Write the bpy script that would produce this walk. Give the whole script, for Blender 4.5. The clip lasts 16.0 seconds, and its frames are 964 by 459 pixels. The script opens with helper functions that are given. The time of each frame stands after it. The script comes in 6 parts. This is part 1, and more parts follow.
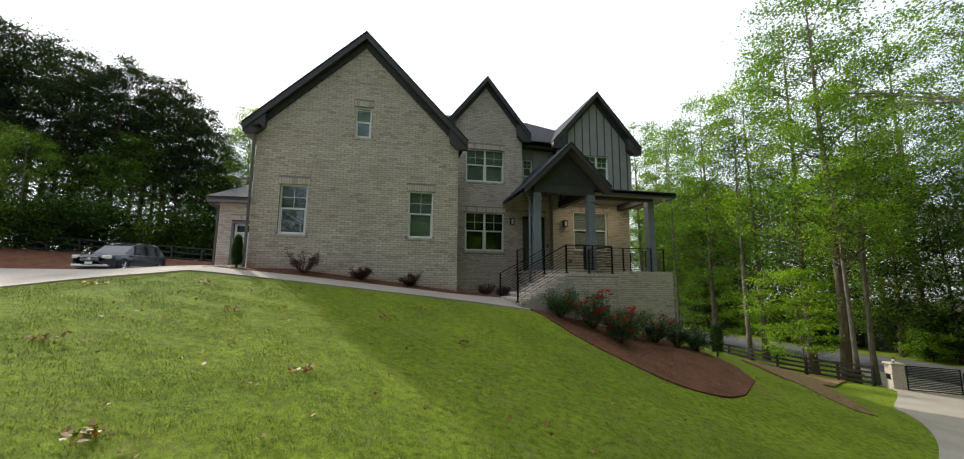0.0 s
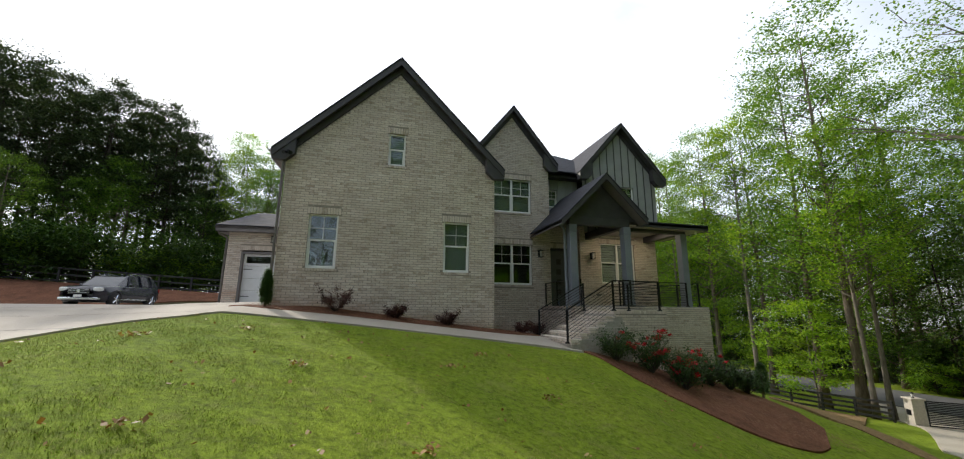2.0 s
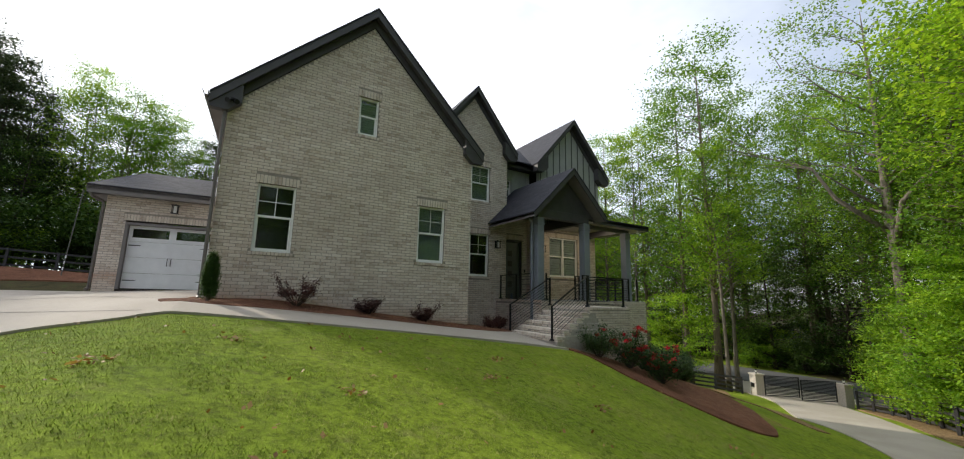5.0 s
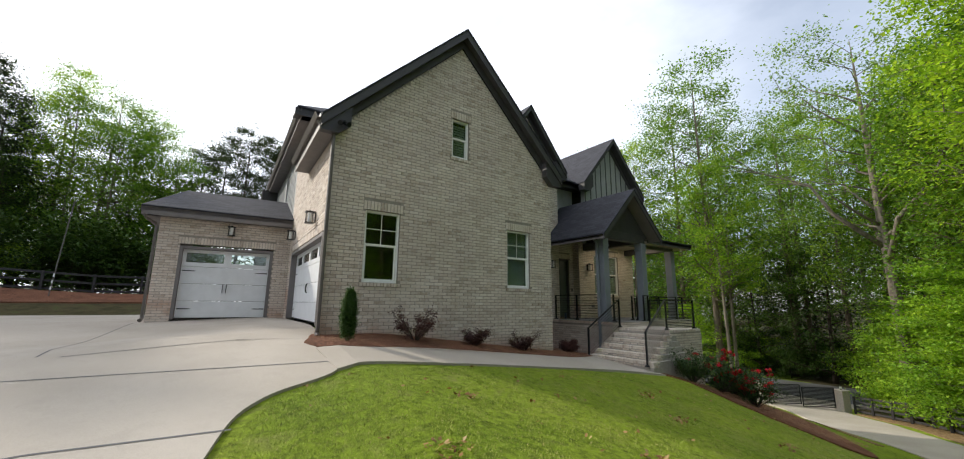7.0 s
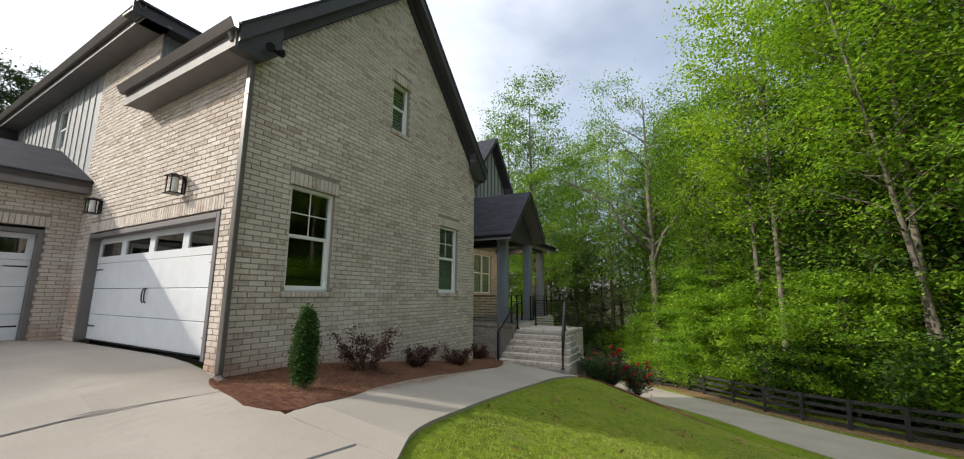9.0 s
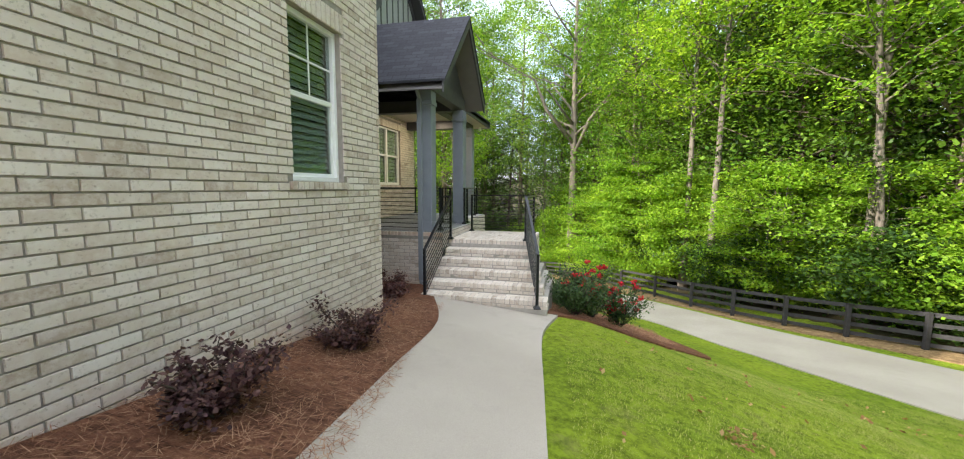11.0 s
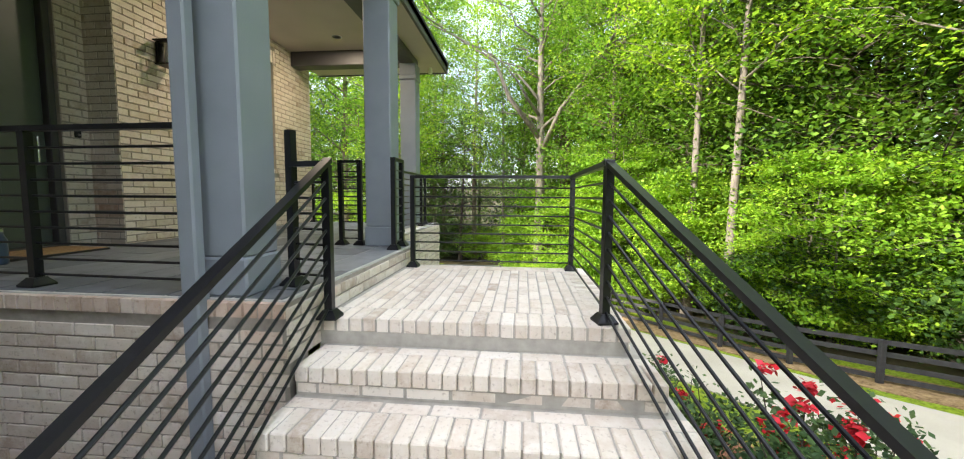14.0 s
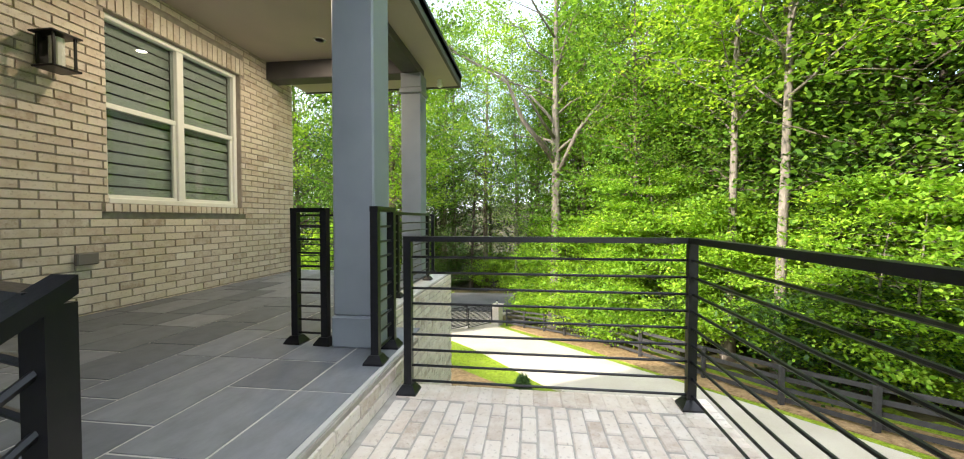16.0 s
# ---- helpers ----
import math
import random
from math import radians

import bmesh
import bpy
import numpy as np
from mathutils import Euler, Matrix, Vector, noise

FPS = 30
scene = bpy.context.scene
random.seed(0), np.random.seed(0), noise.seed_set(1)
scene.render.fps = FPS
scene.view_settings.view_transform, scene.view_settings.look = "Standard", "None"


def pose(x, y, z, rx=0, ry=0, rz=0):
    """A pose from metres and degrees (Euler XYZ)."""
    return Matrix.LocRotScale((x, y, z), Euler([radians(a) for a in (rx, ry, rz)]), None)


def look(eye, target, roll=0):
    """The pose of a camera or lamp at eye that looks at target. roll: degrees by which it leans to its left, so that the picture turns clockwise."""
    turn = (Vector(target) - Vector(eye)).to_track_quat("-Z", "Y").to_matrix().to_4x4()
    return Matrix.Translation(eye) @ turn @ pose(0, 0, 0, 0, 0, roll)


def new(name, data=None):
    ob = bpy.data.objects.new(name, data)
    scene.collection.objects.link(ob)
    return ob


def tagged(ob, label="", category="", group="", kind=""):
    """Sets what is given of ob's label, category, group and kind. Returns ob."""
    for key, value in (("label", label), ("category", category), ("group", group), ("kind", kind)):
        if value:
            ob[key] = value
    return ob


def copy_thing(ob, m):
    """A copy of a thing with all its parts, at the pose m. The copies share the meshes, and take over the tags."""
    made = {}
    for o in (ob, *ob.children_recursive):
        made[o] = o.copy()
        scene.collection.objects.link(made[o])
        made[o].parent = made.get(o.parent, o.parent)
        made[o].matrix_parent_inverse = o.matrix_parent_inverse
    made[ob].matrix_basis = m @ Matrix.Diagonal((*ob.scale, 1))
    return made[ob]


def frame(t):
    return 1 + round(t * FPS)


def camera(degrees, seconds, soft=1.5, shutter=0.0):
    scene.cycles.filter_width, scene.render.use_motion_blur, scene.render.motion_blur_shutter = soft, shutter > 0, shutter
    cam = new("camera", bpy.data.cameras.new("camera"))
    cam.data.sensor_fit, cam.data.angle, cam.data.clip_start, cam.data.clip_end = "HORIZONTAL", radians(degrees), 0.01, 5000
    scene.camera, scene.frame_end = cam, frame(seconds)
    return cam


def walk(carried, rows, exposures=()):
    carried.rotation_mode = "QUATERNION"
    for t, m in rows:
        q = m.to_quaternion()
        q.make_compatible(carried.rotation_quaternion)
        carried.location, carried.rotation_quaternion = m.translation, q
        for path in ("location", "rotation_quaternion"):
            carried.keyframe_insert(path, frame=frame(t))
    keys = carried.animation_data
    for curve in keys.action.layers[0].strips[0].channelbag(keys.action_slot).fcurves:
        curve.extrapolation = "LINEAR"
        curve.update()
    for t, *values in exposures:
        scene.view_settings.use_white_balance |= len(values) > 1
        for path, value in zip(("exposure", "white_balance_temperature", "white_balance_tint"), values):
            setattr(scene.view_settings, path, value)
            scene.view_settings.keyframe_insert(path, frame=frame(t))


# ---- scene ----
cam = camera(101.2, 16.0, soft=1.1)
PATH = [
    (0, (4.745, -14.076, -0.602), (5.18, -12.142, -0.337), 0.4),
    (0.5, (4.388, -13.783, -0.531), (4.823, -11.859, -0.202), 0.6),
    (1, (4.026, -13.463, -0.449), (4.465, -11.541, -0.112), 0.6),
    (1.5, (3.632, -13.155, -0.322), (4.078, -11.243, 0.06), 0.5),
    (2, (3.129, -12.955, -0.3), (3.63, -11.061, 0.101), 0.4),
    (2.5, (2.68, -12.665, -0.272), (3.28, -10.799, 0.125), 0.5),
    (3, (2.235, -12.441, -0.228), (2.955, -10.62, 0.178), 0.5),
    (3.5, (1.888, -12.122, -0.209), (2.768, -10.357, 0.126), 0.4),
    (4, (1.564, -11.699, -0.167), (2.513, -9.97, 0.166), 0.4),
    (4.2, (1.426, -11.544, -0.15), (2.383, -9.82, 0.183), 0.6),
    (6.3, (-0.5, -9.864, 0.271), (0.615, -8.241, 0.621), 0.8),
    (6.5, (-0.874, -9.626, 0.308), (0.249, -8.011, 0.67), 0.5),
    (7, (-1.949, -8.971, 0.465), (-0.823, -7.36, 0.836), 0.6),
    (7.5, (-3.013, -8.364, 0.625), (-1.882, -6.756, 0.991), 0.5),
    (8, (-3.668, -7.549, 0.746), (-2.462, -5.994, 1.103), 0.3),
    (8.5, (-3.634, -6.551, 0.84), (-2.086, -5.331, 1.181), 0.2),
    (9, (-3.031, -5.529, 0.89), (-1.283, -4.614, 1.216), 0.3),
    (9.5, (-2.115, -4.455, 0.852), (-0.279, -3.662, 0.839), 0.2),
    (10, (-0.98, -3.568, 0.955), (0.912, -2.949, 0.762), 0.3),
    (10.2, (-0.416, -3.386, 0.938), (1.483, -2.791, 0.743), 0.29),
    (10.4, (0.148, -3.206, 0.921), (2.056, -2.641, 0.723), 0.28),
    (10.6, (0.712, -3.03, 0.904), (2.629, -2.499, 0.702), 0.28),
    (10.8, (1.276, -2.859, 0.887), (3.203, -2.365, 0.682), 0.27),
    (11, (1.84, -2.694, 0.87), (3.776, -2.241, 0.661), 0.26),
    (11.2, (2.404, -2.537, 0.853), (4.349, -2.126, 0.64), 0.25),
    (11.4, (2.967, -2.387, 0.836), (4.921, -2.018, 0.619), 0.24),
    (11.6, (3.531, -2.244, 0.819), (5.492, -1.917, 0.598), 0.24),
    (11.8, (4.095, -2.108, 0.802), (6.062, -1.822, 0.577), 0.23),
    (12, (4.659, -1.978, 0.785), (6.63, -1.729, 0.556), 0.22),
    (12.1, (4.941, -1.915, 0.777), (6.914, -1.683, 0.546), 0.22),
    (12.2, (5.223, -1.853, 0.768), (7.198, -1.636, 0.536), 0.21),
    (12.3, (5.505, -1.791, 0.76), (7.481, -1.589, 0.526), 0.21),
    (12.4, (5.787, -1.73, 0.751), (7.764, -1.541, 0.517), 0.2),
    (12.5, (6.069, -1.669, 0.743), (8.047, -1.492, 0.507), 0.2),
    (13, (6.748, -1.502, 0.605), (8.731, -1.329, 0.404), 0.5),
    (13.5, (7.444, -1.381, 0.5), (9.427, -1.193, 0.323), 0.1),
    (14, (8.046, -1.154, 0.471), (10.029, -0.954, 0.304), 0.4),
    (14.5, (8.63, -1.032, 0.495), (10.614, -0.824, 0.348), 0.2),
    (15, (9.102, -0.84, 0.474), (11.091, -0.63, 0.414), 0.3),
    (15.5, (9.43, -0.778, 0.6), (11.42, -0.583, 0.541), 0.4),
    (16, (9.793, -0.76, 0.793), (11.777, -0.509, 0.74), -0.0),
]
walk(cam, [(t, look(eye, target, roll)) for t, eye, target, roll in PATH],
     exposures=[(0.0, 0.2), (3.5, 0.1), (7.0, 0.2), (8.5, -0.02), (9.0, 0.14), (9.5, 0.55), (10.0, 1.15), (12.5, 1.58), (14.0, 1.86), (16.0, 1.84)])

# ---- world, sun ----
SUN = Vector((1.0, -1.7, -1.08)).normalized()      # the way the sunlight travels
world = bpy.data.worlds.new("world")
scene.world = world
world.use_nodes = True
wn = world.node_tree.nodes
wl = world.node_tree.links
sky = wn.new("ShaderNodeTexSky")
sky.sky_type = 'NISHITA'
sky.sun_disc = False
sky.sun_elevation = math.asin(-SUN.z)
sky.sun_rotation = math.atan2(-SUN.x, -SUN.y)
sky.dust_density = 1.2
sky.air_density = 1.0
# thin high cloud over the blue
tc = wn.new("ShaderNodeTexCoord")
mp = wn.new("ShaderNodeMapping")
mp.inputs["Scale"].default_value = (1.0, 1.6, 3.2)
mp.inputs["Rotation"].default_value = (0.2, 0.1, 0.6)
cl = wn.new("ShaderNodeTexNoise")
cl.inputs["Scale"].default_value = 1.3
cl.inputs["Detail"].default_value = 6.0
cl.inputs["Roughness"].default_value = 0.55
cr = wn.new("ShaderNodeValToRGB")
cr.color_ramp.elements[0].position, cr.color_ramp.elements[0].color = 0.30, (0.5, 0.5, 0.5, 1)
cr.color_ramp.elements[1].position, cr.color_ramp.elements[1].color = 0.62, (1, 1, 1, 1)
cm = wn.new("ShaderNodeMix")
cm.data_type = 'RGBA'
cm.inputs["B"].default_value = (9.4, 9.8, 10.6, 1)
bg = wn["Background"]
bg.inputs["Strength"].default_value = 0.15
wl.new(tc.outputs["Generated"], mp.inputs["Vector"])
wl.new(mp.outputs["Vector"], cl.inputs["Vector"])
wl.new(cl.outputs["Fac"], cr.inputs["Fac"])
dt = wn.new("ShaderNodeVectorMath")
dt.operation = 'DOT_PRODUCT'
dt.inputs[1].default_value = -SUN
veil = wn.new("ShaderNodeMapRange")
veil.inputs["From Min"].default_value, veil.inputs["From Max"].default_value = 0.0, 0.55
veil.inputs["To Min"].default_value, veil.inputs["To Max"].default_value = 0.36, 1.1
vm = wn.new("ShaderNodeMath")
vm.operation, vm.use_clamp = 'MULTIPLY', True
wl.new(tc.outputs["Generated"], dt.inputs[0])
wl.new(dt.outputs["Value"], veil.inputs["Value"])
wl.new(veil.outputs["Result"], vm.inputs[0])
wl.new(cr.outputs["Color"], vm.inputs[1])
wl.new(vm.outputs["Value"], cm.inputs["Factor"])
wl.new(sky.outputs["Color"], cm.inputs["A"])
wl.new(cm.outputs["Result"], bg.inputs["Color"])
sun_data = bpy.data.lights.new("sun", 'SUN')
sun_data.energy, sun_data.angle, sun_data.color = 3.6, radians(0.8), (1.0, 0.93, 0.82)
sun = new("sun", sun_data)
sun.matrix_world = look((-30, 33, 30), Vector((-30, 33, 30)) + SUN)


# ---- materials ----
class Mat:
    """A Principled material with a few shorthand nodes."""
    def __init__(self, name, color=(0.5, 0.5, 0.5), rough=0.6, metal=0.0, spec=0.5):
        self.m = bpy.data.materials.new(name)
        self.m.use_nodes = True
        self.n, self.l = self.m.node_tree.nodes, self.m.node_tree.links
        self.p = self.n["Principled BSDF"]
        self.p.inputs["Base Color"].default_value = (*color, 1)
        self.p.inputs["Roughness"].default_value = rough
        self.p.inputs["Metallic"].default_value = metal
        self.p.inputs["Specular IOR Level"].default_value = spec
        self.co = self.n.new("ShaderNodeTexCoord").outputs["Object"]

    def noise(self, scale, detail=4.0, stretch=None, rough=0.55, vec=None):
        t = self.n.new("ShaderNodeTexNoise")
        t.inputs["Scale"].default_value, t.inputs["Detail"].default_value = scale, detail
        t.inputs["Roughness"].default_value = rough
        src = vec or self.co
        if stretch:
            mp_ = self.n.new("ShaderNodeMapping")
            mp_.inputs["Scale"].default_value = stretch
            self.l.new(src, mp_.inputs["Vector"])
            src = mp_.outputs["Vector"]
        self.l.new(src, t.inputs["Vector"])
        return t.outputs["Fac"]

    def ramp(self, fac, *stops):
        r = self.n.new("ShaderNodeValToRGB")
        e = r.color_ramp.elements
        while len(e) < len(stops):
            e.new(0.5)
        for el, (pos, col) in zip(e, stops):
            el.position, el.color = pos, (*col, 1) if len(col) == 3 else col
        self.l.new(fac, r.inputs["Fac"])
        return r.outputs["Color"]

    def mix(self, fac, a, b, mode='MIX'):
        m = self.n.new("ShaderNodeMix")
        m.data_type, m.blend_type = 'RGBA', mode
        for sock, v in (("Factor", fac), ("A", a), ("B", b)):
            if isinstance(v, (int, float)):
                m.inputs[sock].default_value = v
            elif isinstance(v, tuple):
                m.inputs[sock].default_value = (*v, 1)
            else:
                self.l.new(v, m.inputs[sock])
        return m.outputs["Result"]

    def island(self):
        return self.n.new("ShaderNodeNewGeometry").outputs["Random Per Island"]

    def obj_random(self):
        return self.n.new("ShaderNodeObjectInfo").outputs["Random"]

    def color(self, out):
        self.l.new(out, self.p.inputs["Base Color"])
        return self

    def rough(self, fac, lo, hi):
        r = self.n.new("ShaderNodeMapRange")
        r.inputs["To Min"].default_value, r.inputs["To Max"].default_value = lo, hi
        self.l.new(fac, r.inputs["Value"])
        self.l.new(r.outputs["Result"], self.p.inputs["Roughness"])
        return self

    def bump(self, fac, strength=0.3, dist=0.01):
        b = self.n.new("ShaderNodeBump")
        b.inputs["Strength"].default_value, b.inputs["Distance"].default_value = strength, dist
        self.l.new(fac, b.inputs["Height"])
        self.l.new(b.outputs["Normal"], self.p.inputs["Normal"])
        return self


def plain(name, color, rough=0.5, metal=0.0, spec=0.5, vary=0.12, scale=6.0, bump=0.0):
    """Paint, metal or plastic with slight dirt and uneven gloss."""
    m = Mat(name, color, rough, metal, spec)
    n1 = m.noise(scale, 5)
    dark = tuple(c * (1 - vary) for c in color)
    lite = tuple(min(1, c * (1 + vary)) for c in color)
    m.color(m.ramp(n1, (0.3, dark), (0.7, lite)))
    m.rough(m.noise(scale * 4, 3), max(0.03, rough - 0.1), min(1, rough + 0.12))
    if bump:
        m.bump(m.noise(scale * 25, 3), bump, 0.004)
    return m.m


def brick_material(name, by_object, splash=True):
    m = Mat(name, rough=0.88, spec=0.25)
    if by_object:
        va = m.n.new("ShaderNodeVectorMath")
        m.l.new(m.co, va.inputs[0])
        m.l.new(m.n.new("ShaderNodeObjectInfo").outputs["Location"], va.inputs[1])
        m.co = va.outputs["Vector"]
    r = m.obj_random() if by_object else m.island()
    base = m.ramp(r, (0.0, (0.42, 0.335, 0.27)), (0.25, (0.60, 0.52, 0.445)), (0.6, (0.69, 0.615, 0.545)), (0.85, (0.56, 0.465, 0.385)), (1.0, (0.74, 0.68, 0.62)))
    wash = m.ramp(m.noise(9, 6, rough=0.7), (0.42, (0, 0, 0)), (0.66, (0.75, 0.75, 0.75)))
    c = m.mix(wash, base, (0.70, 0.65, 0.60))
    spots = m.ramp(m.noise(38, 4, rough=0.7), (0.56, (0, 0, 0)), (0.70, (0.55, 0.55, 0.55)))
    c = m.mix(spots, c, (0.27, 0.21, 0.165))
    big = m.ramp(m.noise(0.7, 3), (0.35, (0.90, 0.88, 0.86)), (0.65, (1.05, 1.04, 1.02)))
    c = m.mix(1.0, c, big, 'MULTIPLY')
    # red clay splashed up from the ground
    sep = m.n.new("ShaderNodeSeparateXYZ")
    m.l.new(m.co, sep.inputs["Vector"])
    lift = m.n.new("ShaderNodeMath")
    lift.operation = 'MULTIPLY_ADD'
    lift.inputs[1].default_value = 0.128
    m.l.new(sep.outputs["X"], lift.inputs[0])
    m.l.new(sep.outputs["Z"], lift.inputs[2])
    jag = m.n.new("ShaderNodeMath")
    jag.operation = 'MULTIPLY_ADD'
    jag.inputs[1].default_value = 0.9
    m.l.new(m.noise(1.6, 5), jag.inputs[0])
    m.l.new(lift.outputs["Value"], jag.inputs[2])
    clay = m.ramp(jag.outputs["Value"], (0.0, (0.10, 0.10, 0.10)), (0.34, (0.46, 0.46, 0.46)), (0.56, (0.16, 0.16, 0.16)), (0.76, (0, 0, 0)))
    if splash:
        c = m.mix(clay, c, (0.42, 0.20, 0.11))
    m.color(c)
    m.bump(m.noise(60, 5, rough=0.7), 0.45, 0.006)
    return m.m


BRICK = brick_material("whitewashed_brick", False)
BRICK_ONE = brick_material("whitewashed_step_brick", True, False)
BRICK_PIECE = brick_material("whitewashed_brick_piece", True)
PALE_MORTAR = plain("pale_mortar", (0.37, 0.34, 0.30), 0.95, vary=0.15, scale=14, bump=0.3)
m = Mat("mortar", rough=0.95, spec=0.2)
m.color(m.ramp(m.noise(12, 6), (0.3, (0.25, 0.22, 0.195)), (0.7, (0.36, 0.32, 0.28)))).bump(m.noise(120, 4), 0.4, 0.004)
MORTAR = m.m

m = Mat("shingle", rough=0.85, spec=0.3)
wv = m.n.new("ShaderNodeTexBrick")
wv.offset, wv.inputs["Scale"].default_value = 0.5, 1.0
wv.inputs["Brick Width"].default_value, wv.inputs["Row Height"].default_value = 0.30, 0.14
wv.inputs["Mortar Size"].default_value = 0.008
wv.inputs["Color1"].default_value, wv.inputs["Color2"].default_value = (0.020, 0.021, 0.027, 1), (0.042, 0.043, 0.053, 1)
wv.inputs["Mortar"].default_value = (0.012, 0.012, 0.015, 1)
m.l.new(m.n.new("ShaderNodeUVMap").outputs["UV"], wv.inputs["Vector"])
c = m.mix(m.ramp(m.noise(90, 3), (0.4, (0, 0, 0)), (0.7, (0.5, 0.5, 0.5))), wv.outputs["Color"], (0.07, 0.07, 0.085))
m.color(c).bump(wv.outputs["Fac"], -0.5, 0.01)
SHINGLE = m.m

TRIM = plain("dark_trim_paint", (0.055, 0.052, 0.056), 0.55, vary=0.15, scale=3)
SOFFIT = plain("soffit_paint", (0.16, 0.145, 0.14), 0.6, vary=0.1, scale=3)
GUTTER = plain("gutter_metal", (0.12, 0.105, 0.095), 0.4, vary=0.15, scale=5)
COLUMN = plain("column_paint", (0.205, 0.225, 0.255), 0.5, vary=0.08, scale=3, bump=0.1)
BATTEN = plain("siding_paint", (0.34, 0.345, 0.34), 0.6, vary=0.07, scale=2.5, bump=0.1)
VINYL = plain("white_vinyl", (0.78, 0.78, 0.76), 0.4, vary=0.04, scale=8)
GARAGE = plain("white_garage_paint", (0.72, 0.73, 0.74), 0.42, vary=0.05, scale=4, bump=0.12)
IRON = plain("black_iron", (0.007, 0.007, 0.009), 0.34, 0.0, 0.35, vary=0.25, scale=30)
# near-black colour standing in for the shade of unlit rooms
INDOOR_SHADE = plain("dark_interior", (0.05, 0.048, 0.045), 0.8)
DOORPAINT = plain("door_paint", (0.072, 0.086, 0.08), 0.38, vary=0.1)
CEIL = plain("porch_ceiling_paint", (0.42, 0.36, 0.33), 0.55, vary=0.06, scale=2)
BLIND = plain("blind_fabric", (0.50, 0.52, 0.50), 0.7, vary=0.08)
PIER = plain("pale_stucco", (0.52, 0.46, 0.40), 0.9, vary=0.15, scale=9, bump=0.4)
FENCE = plain("black_stained_wood", (0.028, 0.026, 0.026), 0.75, vary=0.35, scale=7, bump=0.4)
RUBBER = plain("rubber", (0.02, 0.02, 0.02), 0.8)
CHROME = plain("bright_metal", (0.62, 0.63, 0.65), 0.22, 1.0)
LIGHTGLASS = plain("lamp_glass", (0.75, 0.75, 0.72), 0.25)


def concrete(name, c0, c1):
    m = Mat(name, rough=0.9, spec=0.25)
    a = m.ramp(m.noise(0.55, 5), (0.3, c0), (0.7, c1))
    st = m.ramp(m.noise(2.2, 6, rough=0.65), (0.52, (0, 0, 0)), (0.75, (0.35, 0.35, 0.35)))
    a = m.mix(st, a, tuple(v * 0.72 for v in c0))
    g = m.ramp(m.noise(140, 3), (0.35, (0.88, 0.88, 0.88)), (0.65, (1.07, 1.07, 1.07)))
    m.color(m.mix(1.0, a, g, 'MULTIPLY')).bump(m.noise(160, 3), 0.25, 0.003)
    return m.m


CONCRETE = concrete("drive_concrete", (0.37, 0.325, 0.27), (0.46, 0.41, 0.35))
ASPHALT = concrete("asphalt", (0.115, 0.113, 0.115), (0.15, 0.148, 0.15))

m = Mat("lawn", rough=0.95, spec=0.15)
a = m.ramp(m.noise(0.5, 5), (0.3, (0.15, 0.225, 0.016)), (0.7, (0.245, 0.325, 0.024)))
b = m.ramp(m.noise(9, 6, rough=0.75), (0.32, (0.35, 0.34, 0.30)), (0.6, (1.15, 1.12, 1.1)))
a = m.mix(1.0, a, b, 'MULTIPLY')
dry = m.ramp(m.noise(2.3, 5, rough=0.65), (0.56, (0, 0, 0)), (0.76, (0.55, 0.55, 0.55)))
a = m.mix(dry, a, (0.25, 0.23, 0.085))
m.color(a).bump(m.noise(70, 5, rough=0.8), 0.7, 0.03)
LAWN = m.m
m = Mat("grass_blade", rough=0.7, spec=0.2)
r = m.island()
m.color(m.mix(m.ramp(m.noise(1.7, 5), (0.42, (0.1, 0.1, 0.1)), (0.68, (0.8, 0.8, 0.8))), m.ramp(r, (0.0, (0.12, 0.20, 0.014)), (0.55, (0.245, 0.345, 0.022)), (0.8, (0.33, 0.40, 0.045)), (1.0, (0.50, 0.42, 0.18))), (0.36, 0.35, 0.10)))
BLADE = m.m
m = Mat("pine_straw", rough=0.95, spec=0.15)
st = m.noise(30, 5, (1, 0.25, 1), 0.7)
a = m.ramp(st, (0.3, (0.075, 0.034, 0.022)), (0.5, (0.185, 0.085, 0.052)), (0.72, (0.31, 0.165, 0.10)))
big = m.ramp(m.noise(1.4, 4), (0.3, (0.7, 0.68, 0.66)), (0.7, (1.15, 1.1, 1.05)))
m.color(m.mix(1.0, a, big, 'MULTIPLY')).bump(m.noise(55, 5, (1, 0.3, 1), 0.8), 1.0, 0.03)
STRAW = m.m
m = Mat("leaf_litter", rough=0.95, spec=0.1)
m.color(m.ramp(m.noise(6, 6, rough=0.7), (0.3, (0.10, 0.062, 0.032)), (0.52, (0.25, 0.165, 0.085)), (0.75, (0.38, 0.27, 0.15)))).bump(m.noise(30, 5), 0.8, 0.03)
LITTER = m.m
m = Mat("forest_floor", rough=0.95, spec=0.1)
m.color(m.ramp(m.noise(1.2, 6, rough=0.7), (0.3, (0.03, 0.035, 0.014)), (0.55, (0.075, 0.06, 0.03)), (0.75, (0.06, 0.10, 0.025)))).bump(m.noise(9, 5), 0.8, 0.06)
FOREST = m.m


